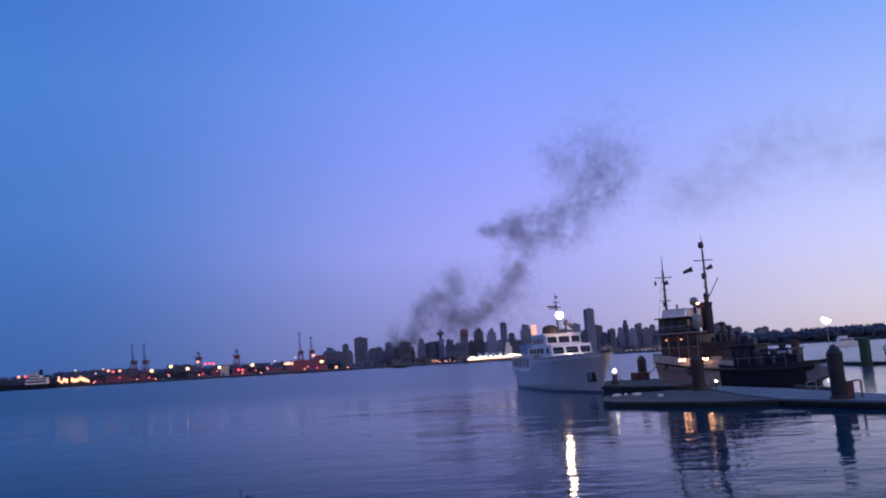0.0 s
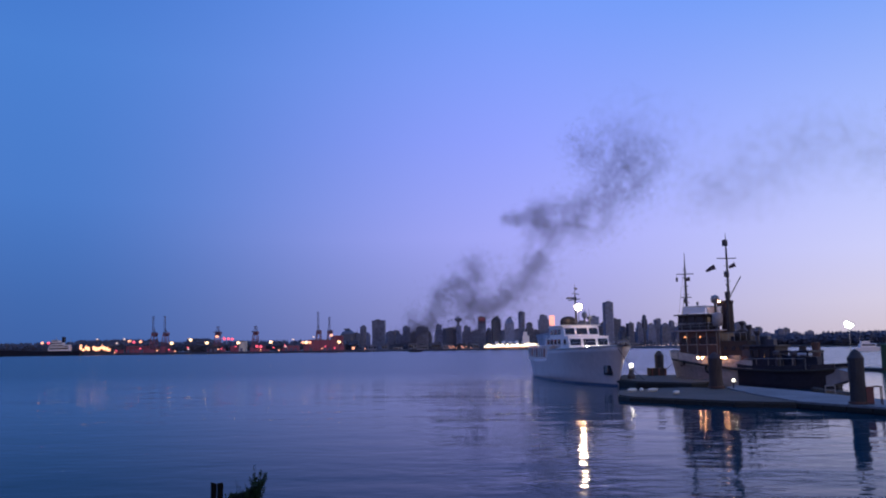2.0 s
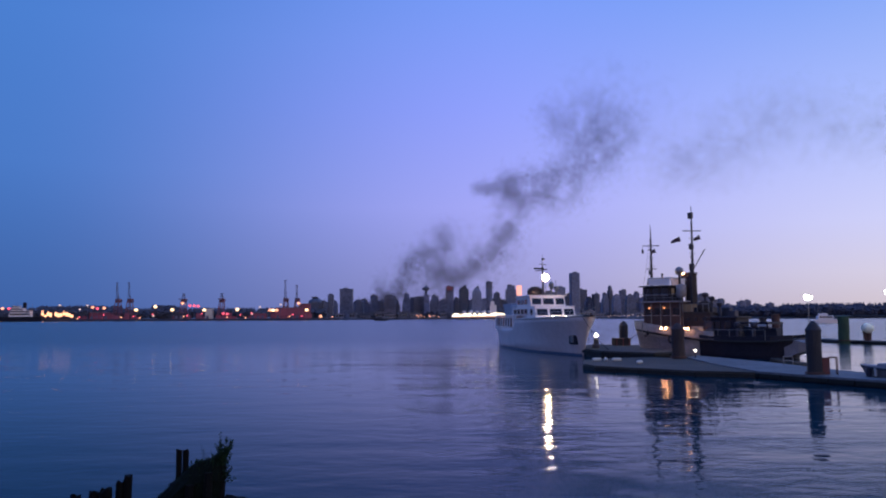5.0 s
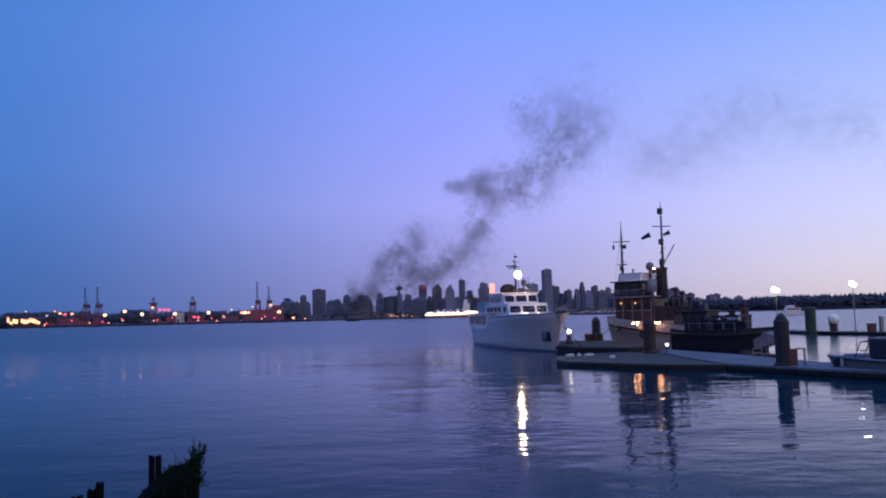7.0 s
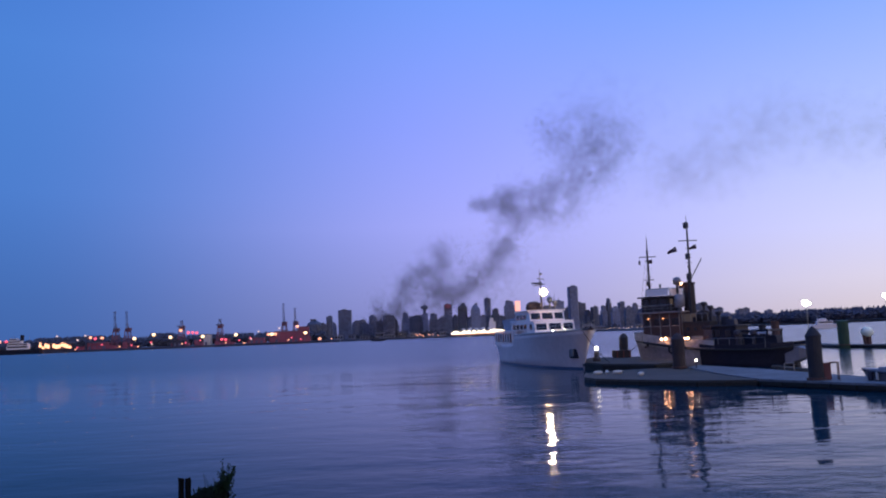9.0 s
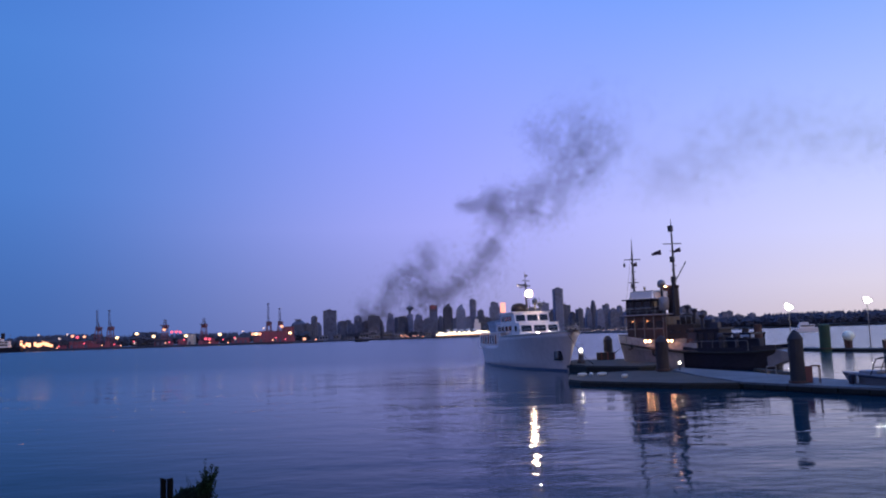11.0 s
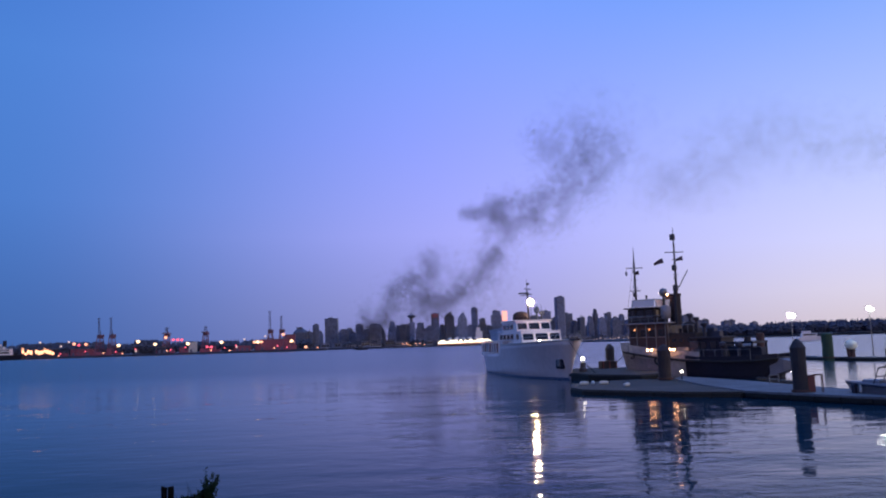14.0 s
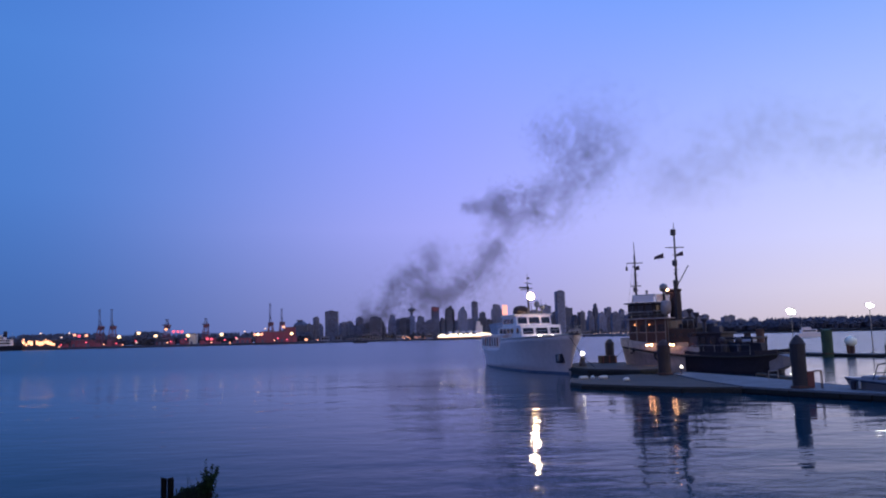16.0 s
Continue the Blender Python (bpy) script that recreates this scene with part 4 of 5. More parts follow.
def tug():
    t = thing("tugboat", pose(34.5, 73.5, 0, 0, 0, 134.3), "old dark-hulled tugboat with varnished house and two masts", "boat")
    st = [(0.4, 1.1, 1.6, 1.95, -0.5), (1.8, 2.2, 2.6, 1.8, -0.2), (4.5, 2.8, 2.95, 1.75, 0), (8.4, 2.95, 3.05, 1.9, 0), (12, 2.5, 2.9, 2.3, 0.1), (14.4, 1.5, 2.2, 2.6, 0.3), (16, 0.6, 1.2, 2.8, 0.5), (16.6, 0.05, 0.1, 2.9, 0.7)]
    part("hull", loft(bmn(), hull_shell(st[:4], 7)), BLACK, t, smooth=True)
    part("fore_hull", loft(bmn(), hull_shell([(8.41,) + st[3][1:]] + st[4:], 7)), OLDWHITE, t, "weathered grey-white forward hull", True)
    bm = bmn()
    fore = [(6.9, 2.92, 3.02, 1.85, 0)] + [s for s in st if s[0] >= 8.4]
    for side in (-1, 1):
        loft(bm, [[(x + rake * 0.5, side * (top * 0.955 + 0.02), zs * 0.8), (x + rake * 1.05, side * (top * 1.0 + 0.04), zs + 0.02), (x + rake * 1.1, side * (top + 0.08), zs + 0.75), (x + rake * 1.1, side * (top - 0.04), zs + 0.75), (x + rake, side * (top * 0.97 - 0.06), zs)] for x, wl, top, zs, rake in fore])
    part("bulwark", bm, STREAKED, t, "weathered white bow bulwark with rust streaks")
    bm = bmn()
    aft = [s for s in st if s[0] <= 8.5]
    for side in (-1, 1):
        loft(bm, [[(x + rake, side * (top - 0.05), zs), (x + rake, side * (top + 0.06), zs), (x + rake, side * (top + 0.06), zs + 0.35), (x + rake, side * (top - 0.05), zs + 0.35)] for x, wl, top, zs, rake in aft])
    part("aft_bulwark", bm, BLACK, t)
    part("rubbing_strake", tube(bmn(), [(x + rake * 0.8, top + 0.03, zs - 0.15) for x, wl, top, zs, rake in st], 0.12), RUBBER, t)
    bm = bmn()
    loft(bm, [[(0.7, -1.7, 0.2), (0.7, -1.75, 1.9), (0.7, 1.75, 1.9), (0.7, 1.7, 0.2)], [(-0.4, -1.2, 0.6), (-0.4, -1.3, 1.75), (-0.4, 1.3, 1.75), (-0.4, 1.2, 0.6)], [(-1.5, -0.25, 1.05), (-1.5, -0.3, 1.3), (-1.5, 0.3, 1.3), (-1.5, 0.25, 1.05)]])
    part("counter_stern", bm, STERNGREY, t, "slate-grey overhanging stern")
    # houses
    part("main_house", box(bmn(), (13.1, 0, 3.7), (4.4, 3.5, 3.6), 0.12), VARNISH, t, "varnished timber deckhouse")
    casing = part("engine_casing", box(bmn(), (9.35, 0, 3.2), (3.0, 3.3, 2.6), 0.1), BROWN, t, "dark brown engine casing")
    part("skylight", prism(bmn(), [(8.3, -0.9), (10.0, -0.9), (10.0, 0.9), (8.3, 0.9)], 4.5, 4.95), BLACK, casing)
    for k in range(3):
        port = part("porthole", rod(bmn(), (8.5 + k * 0.85, 1.6, 3.75), (8.5 + k * 0.85, 1.72, 3.75), 0.2, seg=14), GLASS_DARK, casing)
    part("grating", box(bmn(), (9.3, 1.68, 2.75), (1.3, 0.08, 0.6), 0.02), STEEL, casing)
    part("hose_reel", rod(bmn(), (8.1, 1.75, 2.6), (8.1, 2.05, 2.6), 0.4, seg=14), RUST, t)
    part("ladder", loft(bmn(), [[(10.6, 1.9 + 0.05 * s, z), (10.66, 1.9 + 0.05 * s, z), (10.66, 1.95 + 0.05 * s, z), (10.6, 1.95 + 0.05 * s, z)] for s, z in ((0, 2.0), (1, 5.5))]), STEEL, t)
    for k in range(5):
        part("stanchion", rod(bmn(), (8.0 + k * 0.62, 1.62, 4.5), (8.0 + k * 0.62, 1.62, 5.3), 0.03, seg=6), STEEL, t)
    part("casing_rail", rod(bmn(), (8.0, 1.62, 5.3), (10.5, 1.62, 5.3), 0.03, seg=6), STEEL, t)
    part("covered_gear", loft(bmn(), [[(9.0 + 0.75 * k * math.cos(a * 0.6283), 0.5 + 0.7 * k * math.sin(a * 0.6283), z) for a in range(10)] for k, z in ((1.0, 4.5), (1.0, 5.1), (0.7, 5.5), (0.2, 5.62))]), BROWN, t, "brown canvas over deck gear", True)
    part("boat_deck", box(bmn(), (13.1, 0, 5.58), (5.4, 4.7, 0.14), 0.05), OLDWHITE, t)
    for k in range(4):
        pane = part("house_window", box(bmn(), (11.5 + k * 1.05, 1.77, 4.55), (0.7, 0.08, 0.7), 0.03), GLASS_DARK, t)
        part("sill", box(bmn(), (11.5 + k * 1.05, 1.8, 4.15), (0.86, 0.12, 0.07), 0.02), OLDWHITE, pane)
    for lx in (12.7, 14.4):
        part("cabin_lamp", ball(bmn(), (lx, 2.05, 4.95), 0.11, sub=1), CABIN, t)
    part("aft_house", box(bmn(), (6.6, 0, 2.9), (2.6, 3.0, 2.0), 0.1), BLACK, t)
    part("aft_house_roof", box(bmn(), (6.8, 0, 3.96), (3.4, 3.4, 0.14), 0.04), DARKSTEEL, t)
    for k in range(2):
        part("house_window", box(bmn(), (6.1 + k * 1.1, 1.52, 3.2), (0.6, 0.08, 0.7), 0.03), GLASS_DARK, t)
    part("wheelhouse", box(bmn(), (13.9, 0, 6.4), (3.2, 3.0, 1.55), 0.15), BROWN, t, "dark brown wheelhouse")
    part("wheelhouse_roof", box(bmn(), (13.9, 0, 7.24), (3.8, 3.5, 0.14), 0.05), DARKSTEEL, t)
    for k in range(3):
        pane = part("wheelhouse_window", box(bmn(), (12.9 + k * 1.0, 1.51, 6.65), (0.72, 0.08, 0.7), 0.03), GLASS_DARK, t)
        part("sill", box(bmn(), (12.9 + k * 1.0, 1.54, 6.26), (0.84, 0.12, 0.06), 0.02), OLDWHITE, pane)
    for k in range(3):
        part("wheelhouse_window", box(bmn(), (12.28, -0.95 + k * 0.95, 6.65), (0.08, 0.7, 0.7), 0.03), GLASS_DARK, t)
    bm = bmn()
    for sy in (-1.4, 1.4):
        rod(bm, (12.0, sy, 7.3), (12.2, sy, 8.1), 0.05)
        rod(bm, (15.0, sy, 7.3), (14.8, sy, 8.1), 0.05)
        rod(bm, (12.2, sy, 8.1), (14.8, sy, 8.1), 0.05)
    for sx in (12.2, 14.8):
        rod(bm, (sx, -1.4, 8.1), (sx, 1.4, 8.1), 0.05)
    rail = part("roof_rail", bm, OFFWHITE, t, "white pipe rail over the wheelhouse")
    part("dodger", loft(bmn(), [[(12.3, 1.38, z0), (12.3, 1.42, z0), (14.9, 1.42, z1), (14.9, 1.38, z1)] for z0, z1 in ((7.36, 7.36), (8.05, 8.1))]), WHITE, rail, "white canvas dodger laced to the rail")
    part("dodger", loft(bmn(), [[(12.18, -1.35, z), (12.22, -1.35, z), (12.22, 1.35, z), (12.18, 1.35, z)] for z in (7.36, 8.0)]), WHITE, rail, "white canvas dodger laced to the rail")
    part("horn", rod(bmn(), (13.6, 0.6, 8.1), (13.6, 0.6, 8.6), 0.07, 0.14), STEEL, t)
    bm = bmn()
    for k in range(6):
        rod(bm, (10.6 + k, 2.25, 5.65), (10.6 + k, 2.25, 6.35), 0.025, seg=6)
    rod(bm, (10.6, 2.25, 6.35), (15.6, 2.25, 6.35), 0.03, seg=6)
    rod(bm, (10.6, 2.25, 6.0), (15.6, 2.25, 6.0), 0.02, seg=6)
    part("boat_deck_rail", bm, STEEL, t)
    bm = bmn()
    for k in range(5):
        rod(bm, (10.8 + k * 1.1, 2.2, 2.2), (10.8 + k * 1.1, 2.2, 5.55), 0.04, seg=6)
    part("awning_post", bm, STEEL, t)
    # funnel, searchlight, raft, domes
    part("funnel", lathe(bmn(), [(0.62, 5.4), (0.58, 8.3), (0.66, 8.4), (0.66, 8.6), (0.5, 8.6)], (10.75, -0.2, 0), 18), BROWNPILE, t, "rusty brown funnel")
    part("exhaust_pipe", rod(bmn(), (10.3, 0.6, 5.4), (10.3, 0.6, 9.4), 0.16, 0.14), BLACK, t)
    part("life_raft", lathe(bmn(), [(0.05, -0.75), (0.5, -0.6), (0.55, 0.0), (0.5, 0.6), (0.05, 0.75)], (11.3, 0.9, 6.7), 14), OLDWHITE, t, "white life raft canister", True)
    part("satellite_dome", lathe(bmn(), [(0.12, 5.6), (0.12, 8.4), (0.38, 8.5), (0.44, 8.85), (0.36, 9.15), (0.05, 9.3)], (12.1, -0.3, 0), 14), STEEL, t, smooth=True)
    part("searchlight", ball(bmn(), (11.1, 0.75, 8.5), 0.1), DECKLAMP, t, smooth=True)
    part("searchlight_box", box(bmn(), (11.2, 0.0, 8.3), (0.8, 0.7, 0.5), 0.06), VARNISH, t)
    # masts
    def mast(name, x, z0, z1, yard, boxes):
        bm = bmn()
        rod(bm, (x, 0, z0), (x, 0, z1 - 1.6), 0.15, 0.09)
        rod(bm, (x, 0, z1 - 1.6), (x, 0, z1), 0.07, 0.025)
        m = part(name, bm, DARKSTEEL, t)
        for z, w in yard:
            part("yard", rod(bmn(), (x + w * 0.7, w * 0.7, z), (x - w * 0.7, -w * 0.7, z), 0.05, seg=6), DARKSTEEL, m)
        for z, s in boxes:
            part("mast_lantern", lathe(bmn(), [(0.05, z - s), (s * 0.8, z - s * 0.8), (s * 0.8, z + s * 0.8), (0.05, z + s)], (x + 0.05, 0.1, 0), 8), DARKSTEEL, m)
        for k in range(5):
            zz = z0 + 0.6 + k * (z1 - z0 - 2.5) / 5
            part("mast_step", rod(bmn(), (x + 0.2, 0.2, zz), (x - 0.2, -0.2, zz), 0.03, seg=5), DARKSTEEL, m)
        return m
    mast("fore_mast", 15.2, 7.2, 14.0, [(11.7, 0.9), (8.95 + 0.25, 0.55)], [(8.8, 0.28), (11.3, 0.12)])
    mast("main_mast", 10.4, 5.4, 15.6, [(12.95, 1.0)], [(14.55, 0.36), (11.3, 0.34), (9.2, 0.36), (10.2, 0.15)])
    part("derrick", rod(bmn(), (10.1, 0.1, 9.2), (9.2, -0.4, 11.0), 0.05), DARKSTEEL, t)
    bm = bmn()
    for a, b in (((15.2, 0, 13.0), (16.9, 0, 3.6)), ((10.4, 0, 12.9), (9.6, 2.2, 5.4)), ((15.2, 0, 11.7), (14.6, 2.2, 5.6))):
        rod(bm, a, b, 0.014, seg=4)
    part("rigging", bm, DARKSTEEL, t)
    # deck lamps under the boat deck, mooring lamp
    for lx, ly in ((12.3, 3.15), (11.8, 3.2), (10.1, 3.3), (9.7, 3.32), (9.3, 3.34)):
        part("deck_lamp", ball(bmn(), (lx, ly + 0.25, 2.85), 0.13, (1, 1, 0.8), 1), DECKLAMP, t)
    for lx in (9.3, 10.1, 11.8, 12.3):
        part("lamp_arm", rod(bmn(), (lx, 2.6, 3.0), (lx, 3.5, 2.98), 0.03, seg=6), DARKSTEEL, t)
    # fenders hung over the bow, scupper stains, halyard gear
    for fx, fy, fz in ((11.3, 3.2, 1.75),):
        tyre = bmn()
        loft(tyre, [[(fx + (0.34 + 0.12 * math.cos(6.28318 * i / 8)) * math.cos(6.28318 * j / 14), fy + 0.11 * math.sin(6.28318 * i / 8), fz + (0.34 + 0.12 * math.cos(6.28318 * i / 8)) * math.sin(6.28318 * j / 14)) for i in range(8)] for j in range(15)], caps=False)
        part("tyre_fender", tyre, RUBBER, t, smooth=True)
        part("lanyard", rod(bmn(), (fx, fy - 0.05, fz + 0.4), (fx, fy - 0.1, fz + 1.0), 0.02, seg=5), WET, t)
    part("hull_plank", box(bmn(), (14.6, 2.2, 2.65), (0.34, 0.1, 1.15), 0.03, -0.45), BROWN, t)
    part("signal_shape", lathe(bmn(), [(0.03, -0.28), (0.12, -0.1), (0.12, 0.1), (0.03, 0.28)], (15.85, 0.62, 11.1), 8), DARKSTEEL, t)
    part("signal_line", rod(bmn(), (15.85, 0.62, 11.7), (15.85, 0.62, 11.35), 0.012, seg=4), DARKSTEEL, t)
    # aft deck: winch, covered skiff, ventilators
    part("winch", rod(bmn(), (4.4, -0.7, 2.3), (4.4, 0.7, 2.3), 0.5, seg=14), RUST, t)
    for vx, vy in ((5.0, 1.9), (4.6, -1.4), (3.4, 1.9)):
        part("ventilator", lathe(bmn(), [(0.16, 1.8), (0.16, 2.9), (0.34, 3.1), (0.34, 3.4), (0.1, 3.5)], (vx, vy, 0), 10), DARKSTEEL, t)
    bm = bmn()
    loft(bm, hull_shell([(1.0, 0.5, 0.75, 0.7, 0), (2.4, 0.6, 0.85, 0.7, 0), (3.6, 0.4, 0.6, 0.8, 0.1), (4.3, 0.05, 0.1, 0.9, 0.2)], 4))
    bmesh.ops.translate(bm, verts=bm.verts, vec=(0.3, 1.2, 2.2))
    skiff = part("skiff", bm, NAVY, t, "navy skiff on the aft deck")
    part("skiff_cover", box(bmn(), (2.9, 1.2, 3.15), (1.5, 1.2, 0.22), 0.09), BLUEWHITE, skiff, "pale canvas skiff cover")
    # towing gallows and deck gear between house and stern
    for ax in (2.2, 5.2):
        for ay in (-1.7, 1.7):
            part("gallows_post", rod(bmn(), (ax, ay, 1.8), (ax, ay, 3.35), 0.1, seg=8), BLACK, t)
    for ay in (-1.7, 1.7):
        part("gallows_bar", box(bmn(), (3.7, ay, 3.38), (3.3, 0.2, 0.2), 0.03), BLACK, t)
    part("gallows_beam", box(bmn(), (2.2, 0, 3.38), (0.2, 3.6, 0.2), 0.03), BLACK, t)
    for gx, gy, gw, gh in ((8.0, 1.4, 0.9, 1.6), (7.1, -0.6, 0.8, 0.9), (6.0, 0.6, 0.8, 0.6)):
        part("deck_locker", box(bmn(), (gx, gy, (4.0 if gy < 1.2 else 2.0) + gh / 2), (gw, gw, gh), 0.06), DARKSTEEL, t)
    for vx, vh in ((8.9, 6.4), (8.2, 6.0), (7.4, 5.4)):
        part("vent_cowl", lathe(bmn(), [(0.14, 3.9), (0.14, vh - 0.4), (0.3, vh - 0.2), (0.32, vh), (0.1, vh + 0.08)], (vx, 0.5, 0), 10), DARKSTEEL, t)
    for k in range(6):
        part("rail_post", rod(bmn(), (2.0 + k * 1.15, 2.75, 1.8), (2.0 + k * 1.15, 2.75, 2.75), 0.03, seg=6), STEEL, t)
    part("rail_bar", tube(bmn(), [(2.0, 2.75, 2.75), (5.0, 2.85, 2.75), (7.75, 2.9, 2.75)], 0.03), STEEL, t)
    part("towing_bitt", box(bmn(), (3.0, 0, 2.4), (0.4, 1.6, 1.2), 0.05), DARKSTEEL, t)
    # flags on their halyards: they stir in the wind
    out = []
    for fx, fy, fz, w, h in ((11.3, 0.8, 12.1, 1.0, 0.55), (9.8, -0.6, 12.3, 0.72, 0.5), (14.9, -0.4, 11.2, 0.6, 0.5)):
        bm = bmn()
        n = 8
        rows = []
        for i in range(n + 1):
            u = i / n
            sag = -0.22 * u * u * h
            wob = 0.12 * math.sin(u * 5.5) * u
            rows.append([(w * u, wob, sag + h / 2 * (1 - 0.55 * u)), (w * u, wob + 0.02, sag + h / 2 * (1 - 0.55 * u)), (w * u, wob + 0.02, sag - h / 2 * (1 - 0.55 * u)), (w * u, wob, sag - h / 2 * (1 - 0.55 * u))])
        loft(bm, rows)
        f = part("flag", bm, FLAG, t)
        f.matrix_basis = pose(fx, fy, fz, 0, 12, 40)
        out.append((f, fx, fy, fz))
    return out


flags = tug()


def runabout():
    b = thing("motorboat", pose(29.5, 40.2, 0, 0, 0, 117.5), "grey-white open motorboat moored behind the dock", "boat")
    st = [(0, 1.05, 1.25, 0.95, 0), (2.0, 1.1, 1.3, 0.95, 0), (4.5, 0.85, 1.2, 1.0, 0.1), (6.4, 0.35, 0.8, 1.1, 0.4), (7.3, 0.03, 0.08, 1.15, 0.6)]
    part("hull", loft(bmn(), hull_shell(st, 6)), DINGHY, b, smooth=True)
    part("rub_rail", tube(bmn(), [(x + r * 0.8, top + 0.02, zs - 0.12) for x, wl, top, zs, r in st], 0.06), NAVY, b)
    part("cuddy", box(bmn(), (6.0, 0, 1.1), (1.1, 1.1, 0.3), 0.1), DINGHY, b)
    frame_bars = part("windscreen_frame", tube(bmn(), [(5.6, -0.9, 1.0), (5.2, -0.9, 1.95), (5.2, 0.9, 1.95), (5.6, 0.9, 1.0)], 0.035), DARKSTEEL, b)
    part("sill_bar", rod(bmn(), (5.42, -0.9, 1.45), (5.42, 0.9, 1.45), 0.03), DARKSTEEL, frame_bars)
    part("mullion", rod(bmn(), (5.6, 0, 1.05), (5.2, 0, 1.95), 0.03), DARKSTEEL, frame_bars)
    for sy in (-0.9, 0.9):
        part("canopy_bow", tube(bmn(), [(5.2, sy, 1.95), (4.4, sy, 2.12), (3.6, sy, 2.15)], 0.03), DARKSTEEL, b)
    part("canvas_cabin", box(bmn(), (3.0, 0, 1.6), (3.4, 2.0, 1.15), 0.15), NAVY, b)
    part("outboard", box(bmn(), (-0.3, 0, 1.0), (0.5, 0.4, 0.8), 0.1), BLACK, b)
    part("fender", lathe(bmn(), [(0.03, -0.35), (0.14, -0.25), (0.14, 0.25), (0.03, 0.35)], (6.9, 0.75, 0.7), 10), NAVY, b)
    part("fender", lathe(bmn(), [(0.03, -0.25), (0.08, -0.18), (0.08, 0.18), (0.03, 0.25)], (6.4, 0.9, 0.75), 10), OFFWHITE, b)


runabout()


def cabin_cruiser():
    c = thing("cabin_cruiser", pose(216, 442, 0, 0, 0, -10), "white cabin cruiser anchored off the marina", "boat")
    part("hull", loft(bmn(), hull_shell([(0, 1.8, 2.0, 2.0, 0), (6, 2.0, 2.2, 2.1, 0), (13, 1.2, 1.8, 2.5, 0.3), (16.5, 0.05, 0.1, 2.8, 1.2)], 5)), WHITE, c)
    part("cabin", box(bmn(), (6.5, 0, 3.2), (8.5, 3.2, 2.2), 0.3), WHITE, c)
    part("window_band", box(bmn(), (6.7, -1.62, 3.5), (7.0, 0.08, 0.8), 0.03), GLASS_DARK, c)
    part("flybridge", box(bmn(), (5.4, 0, 5.0), (4.6, 2.8, 1.4), 0.3), WHITE, c)
    part("radar_arch", rod(bmn(), (3.0, 0, 5.6), (2.6, 0, 7.6), 0.18), STEEL, c)


cabin_cruiser()


def harbour_launch():
    h = thing("harbour_tug", pose(-77, 1300, 0), "small dark harbour boat under way on open water", "boat")
    part("hull", loft(bmn(), hull_shell([(-11, 0.1, 0.3, 3.6, -1), (-6, 2.6, 3.4, 2.8, 0), (4, 3.0, 3.6, 2.4, 0), (11, 2.2, 2.8, 2.6, 0.3)], 5)), BLACK, h)
    part("deckhouse", box(bmn(), (-2, 0, 4.4), (8, 4.2, 3.6), 0.3), DARKSTEEL, h)
    part("wheelhouse", box(bmn(), (-2.5, 0, 7.2), (4, 3.4, 2.4), 0.3), STEEL, h)
    part("mast", rod(bmn(), (-1.5, 0, 8), (-1.5, 0, 12), 0.25, 0.12), DARKSTEEL, h)
    return h


launch = harbour_launch()


def mooring_line(a, b, sag, label):
    bm = bmn()
    pts = []
    for i in range(13):
        u = i / 12
        p = Vector(a).lerp(Vector(b), u)
        p.z -= sag * 4 * u * (1 - u)
        pts.append(p)
    tube(bm, pts, 0.035)
    tagged(part("mooring_line", bm, WET), label, "rope", "mooring lines")


mooring_line((34.2, 71.6, 1.9), (23.7, 48.6, 0.95), 0.5, "dark mooring line from the tug stern to a pile")
mooring_line((15.6, 80.2, 3.9), (17.5, 77.5, 0.8), 0.3, "dark mooring line from the yacht bow to the float")
mooring_line((23.0, 85.0, 3.0), (22.8, 92.8, 1.0), 0.2, "dark mooring line from the tug bow to a pile")


# ---- old timber work by the shore ----
def old_stakes():
    rng = random.Random(21)
    for x, y, z, r in ((-5.68, 15.0, 1.1, 0.075), (-5.81, 14.95, 1.0, 0.075), (-5.96, 14.9, 0.865, 0.075), (-6.1, 15.0, 0.82, 0.08), (-6.28, 15.0, 0.79, 0.09), (-6.44, 15.05, 0.65, 0.09), (-6.6, 15.0, 0.75, 0.1), (-6.8, 15.05, 0.61, 0.11), (-7.02, 15.0, 0.52, 0.11), (-4.72, 15.0, 1.52, 0.055), (-4.62, 15.02, 1.57, 0.058)):
        seg = 10
        rings = []
        for zz in (-1.0, 0.2, z * 0.6, z - 0.04, z):
            rings.append([((r * rng.uniform(0.85, 1.1)) * math.cos(6.28318 * i / seg), (r * rng.uniform(0.85, 1.1)) * math.sin(6.28318 * i / seg), zz + (rng.uniform(-0.05, 0.06) if zz == z else 0)) for i in range(seg)])
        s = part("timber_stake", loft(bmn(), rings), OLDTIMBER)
        s.matrix_basis = pose(x, y, 0, rng.uniform(-2, 2), rng.uniform(-2, 2), 0)
        tagged(s, "rotten timber stake standing in the shallows, darkened for shade", "stake", "old stakes")


old_stakes()


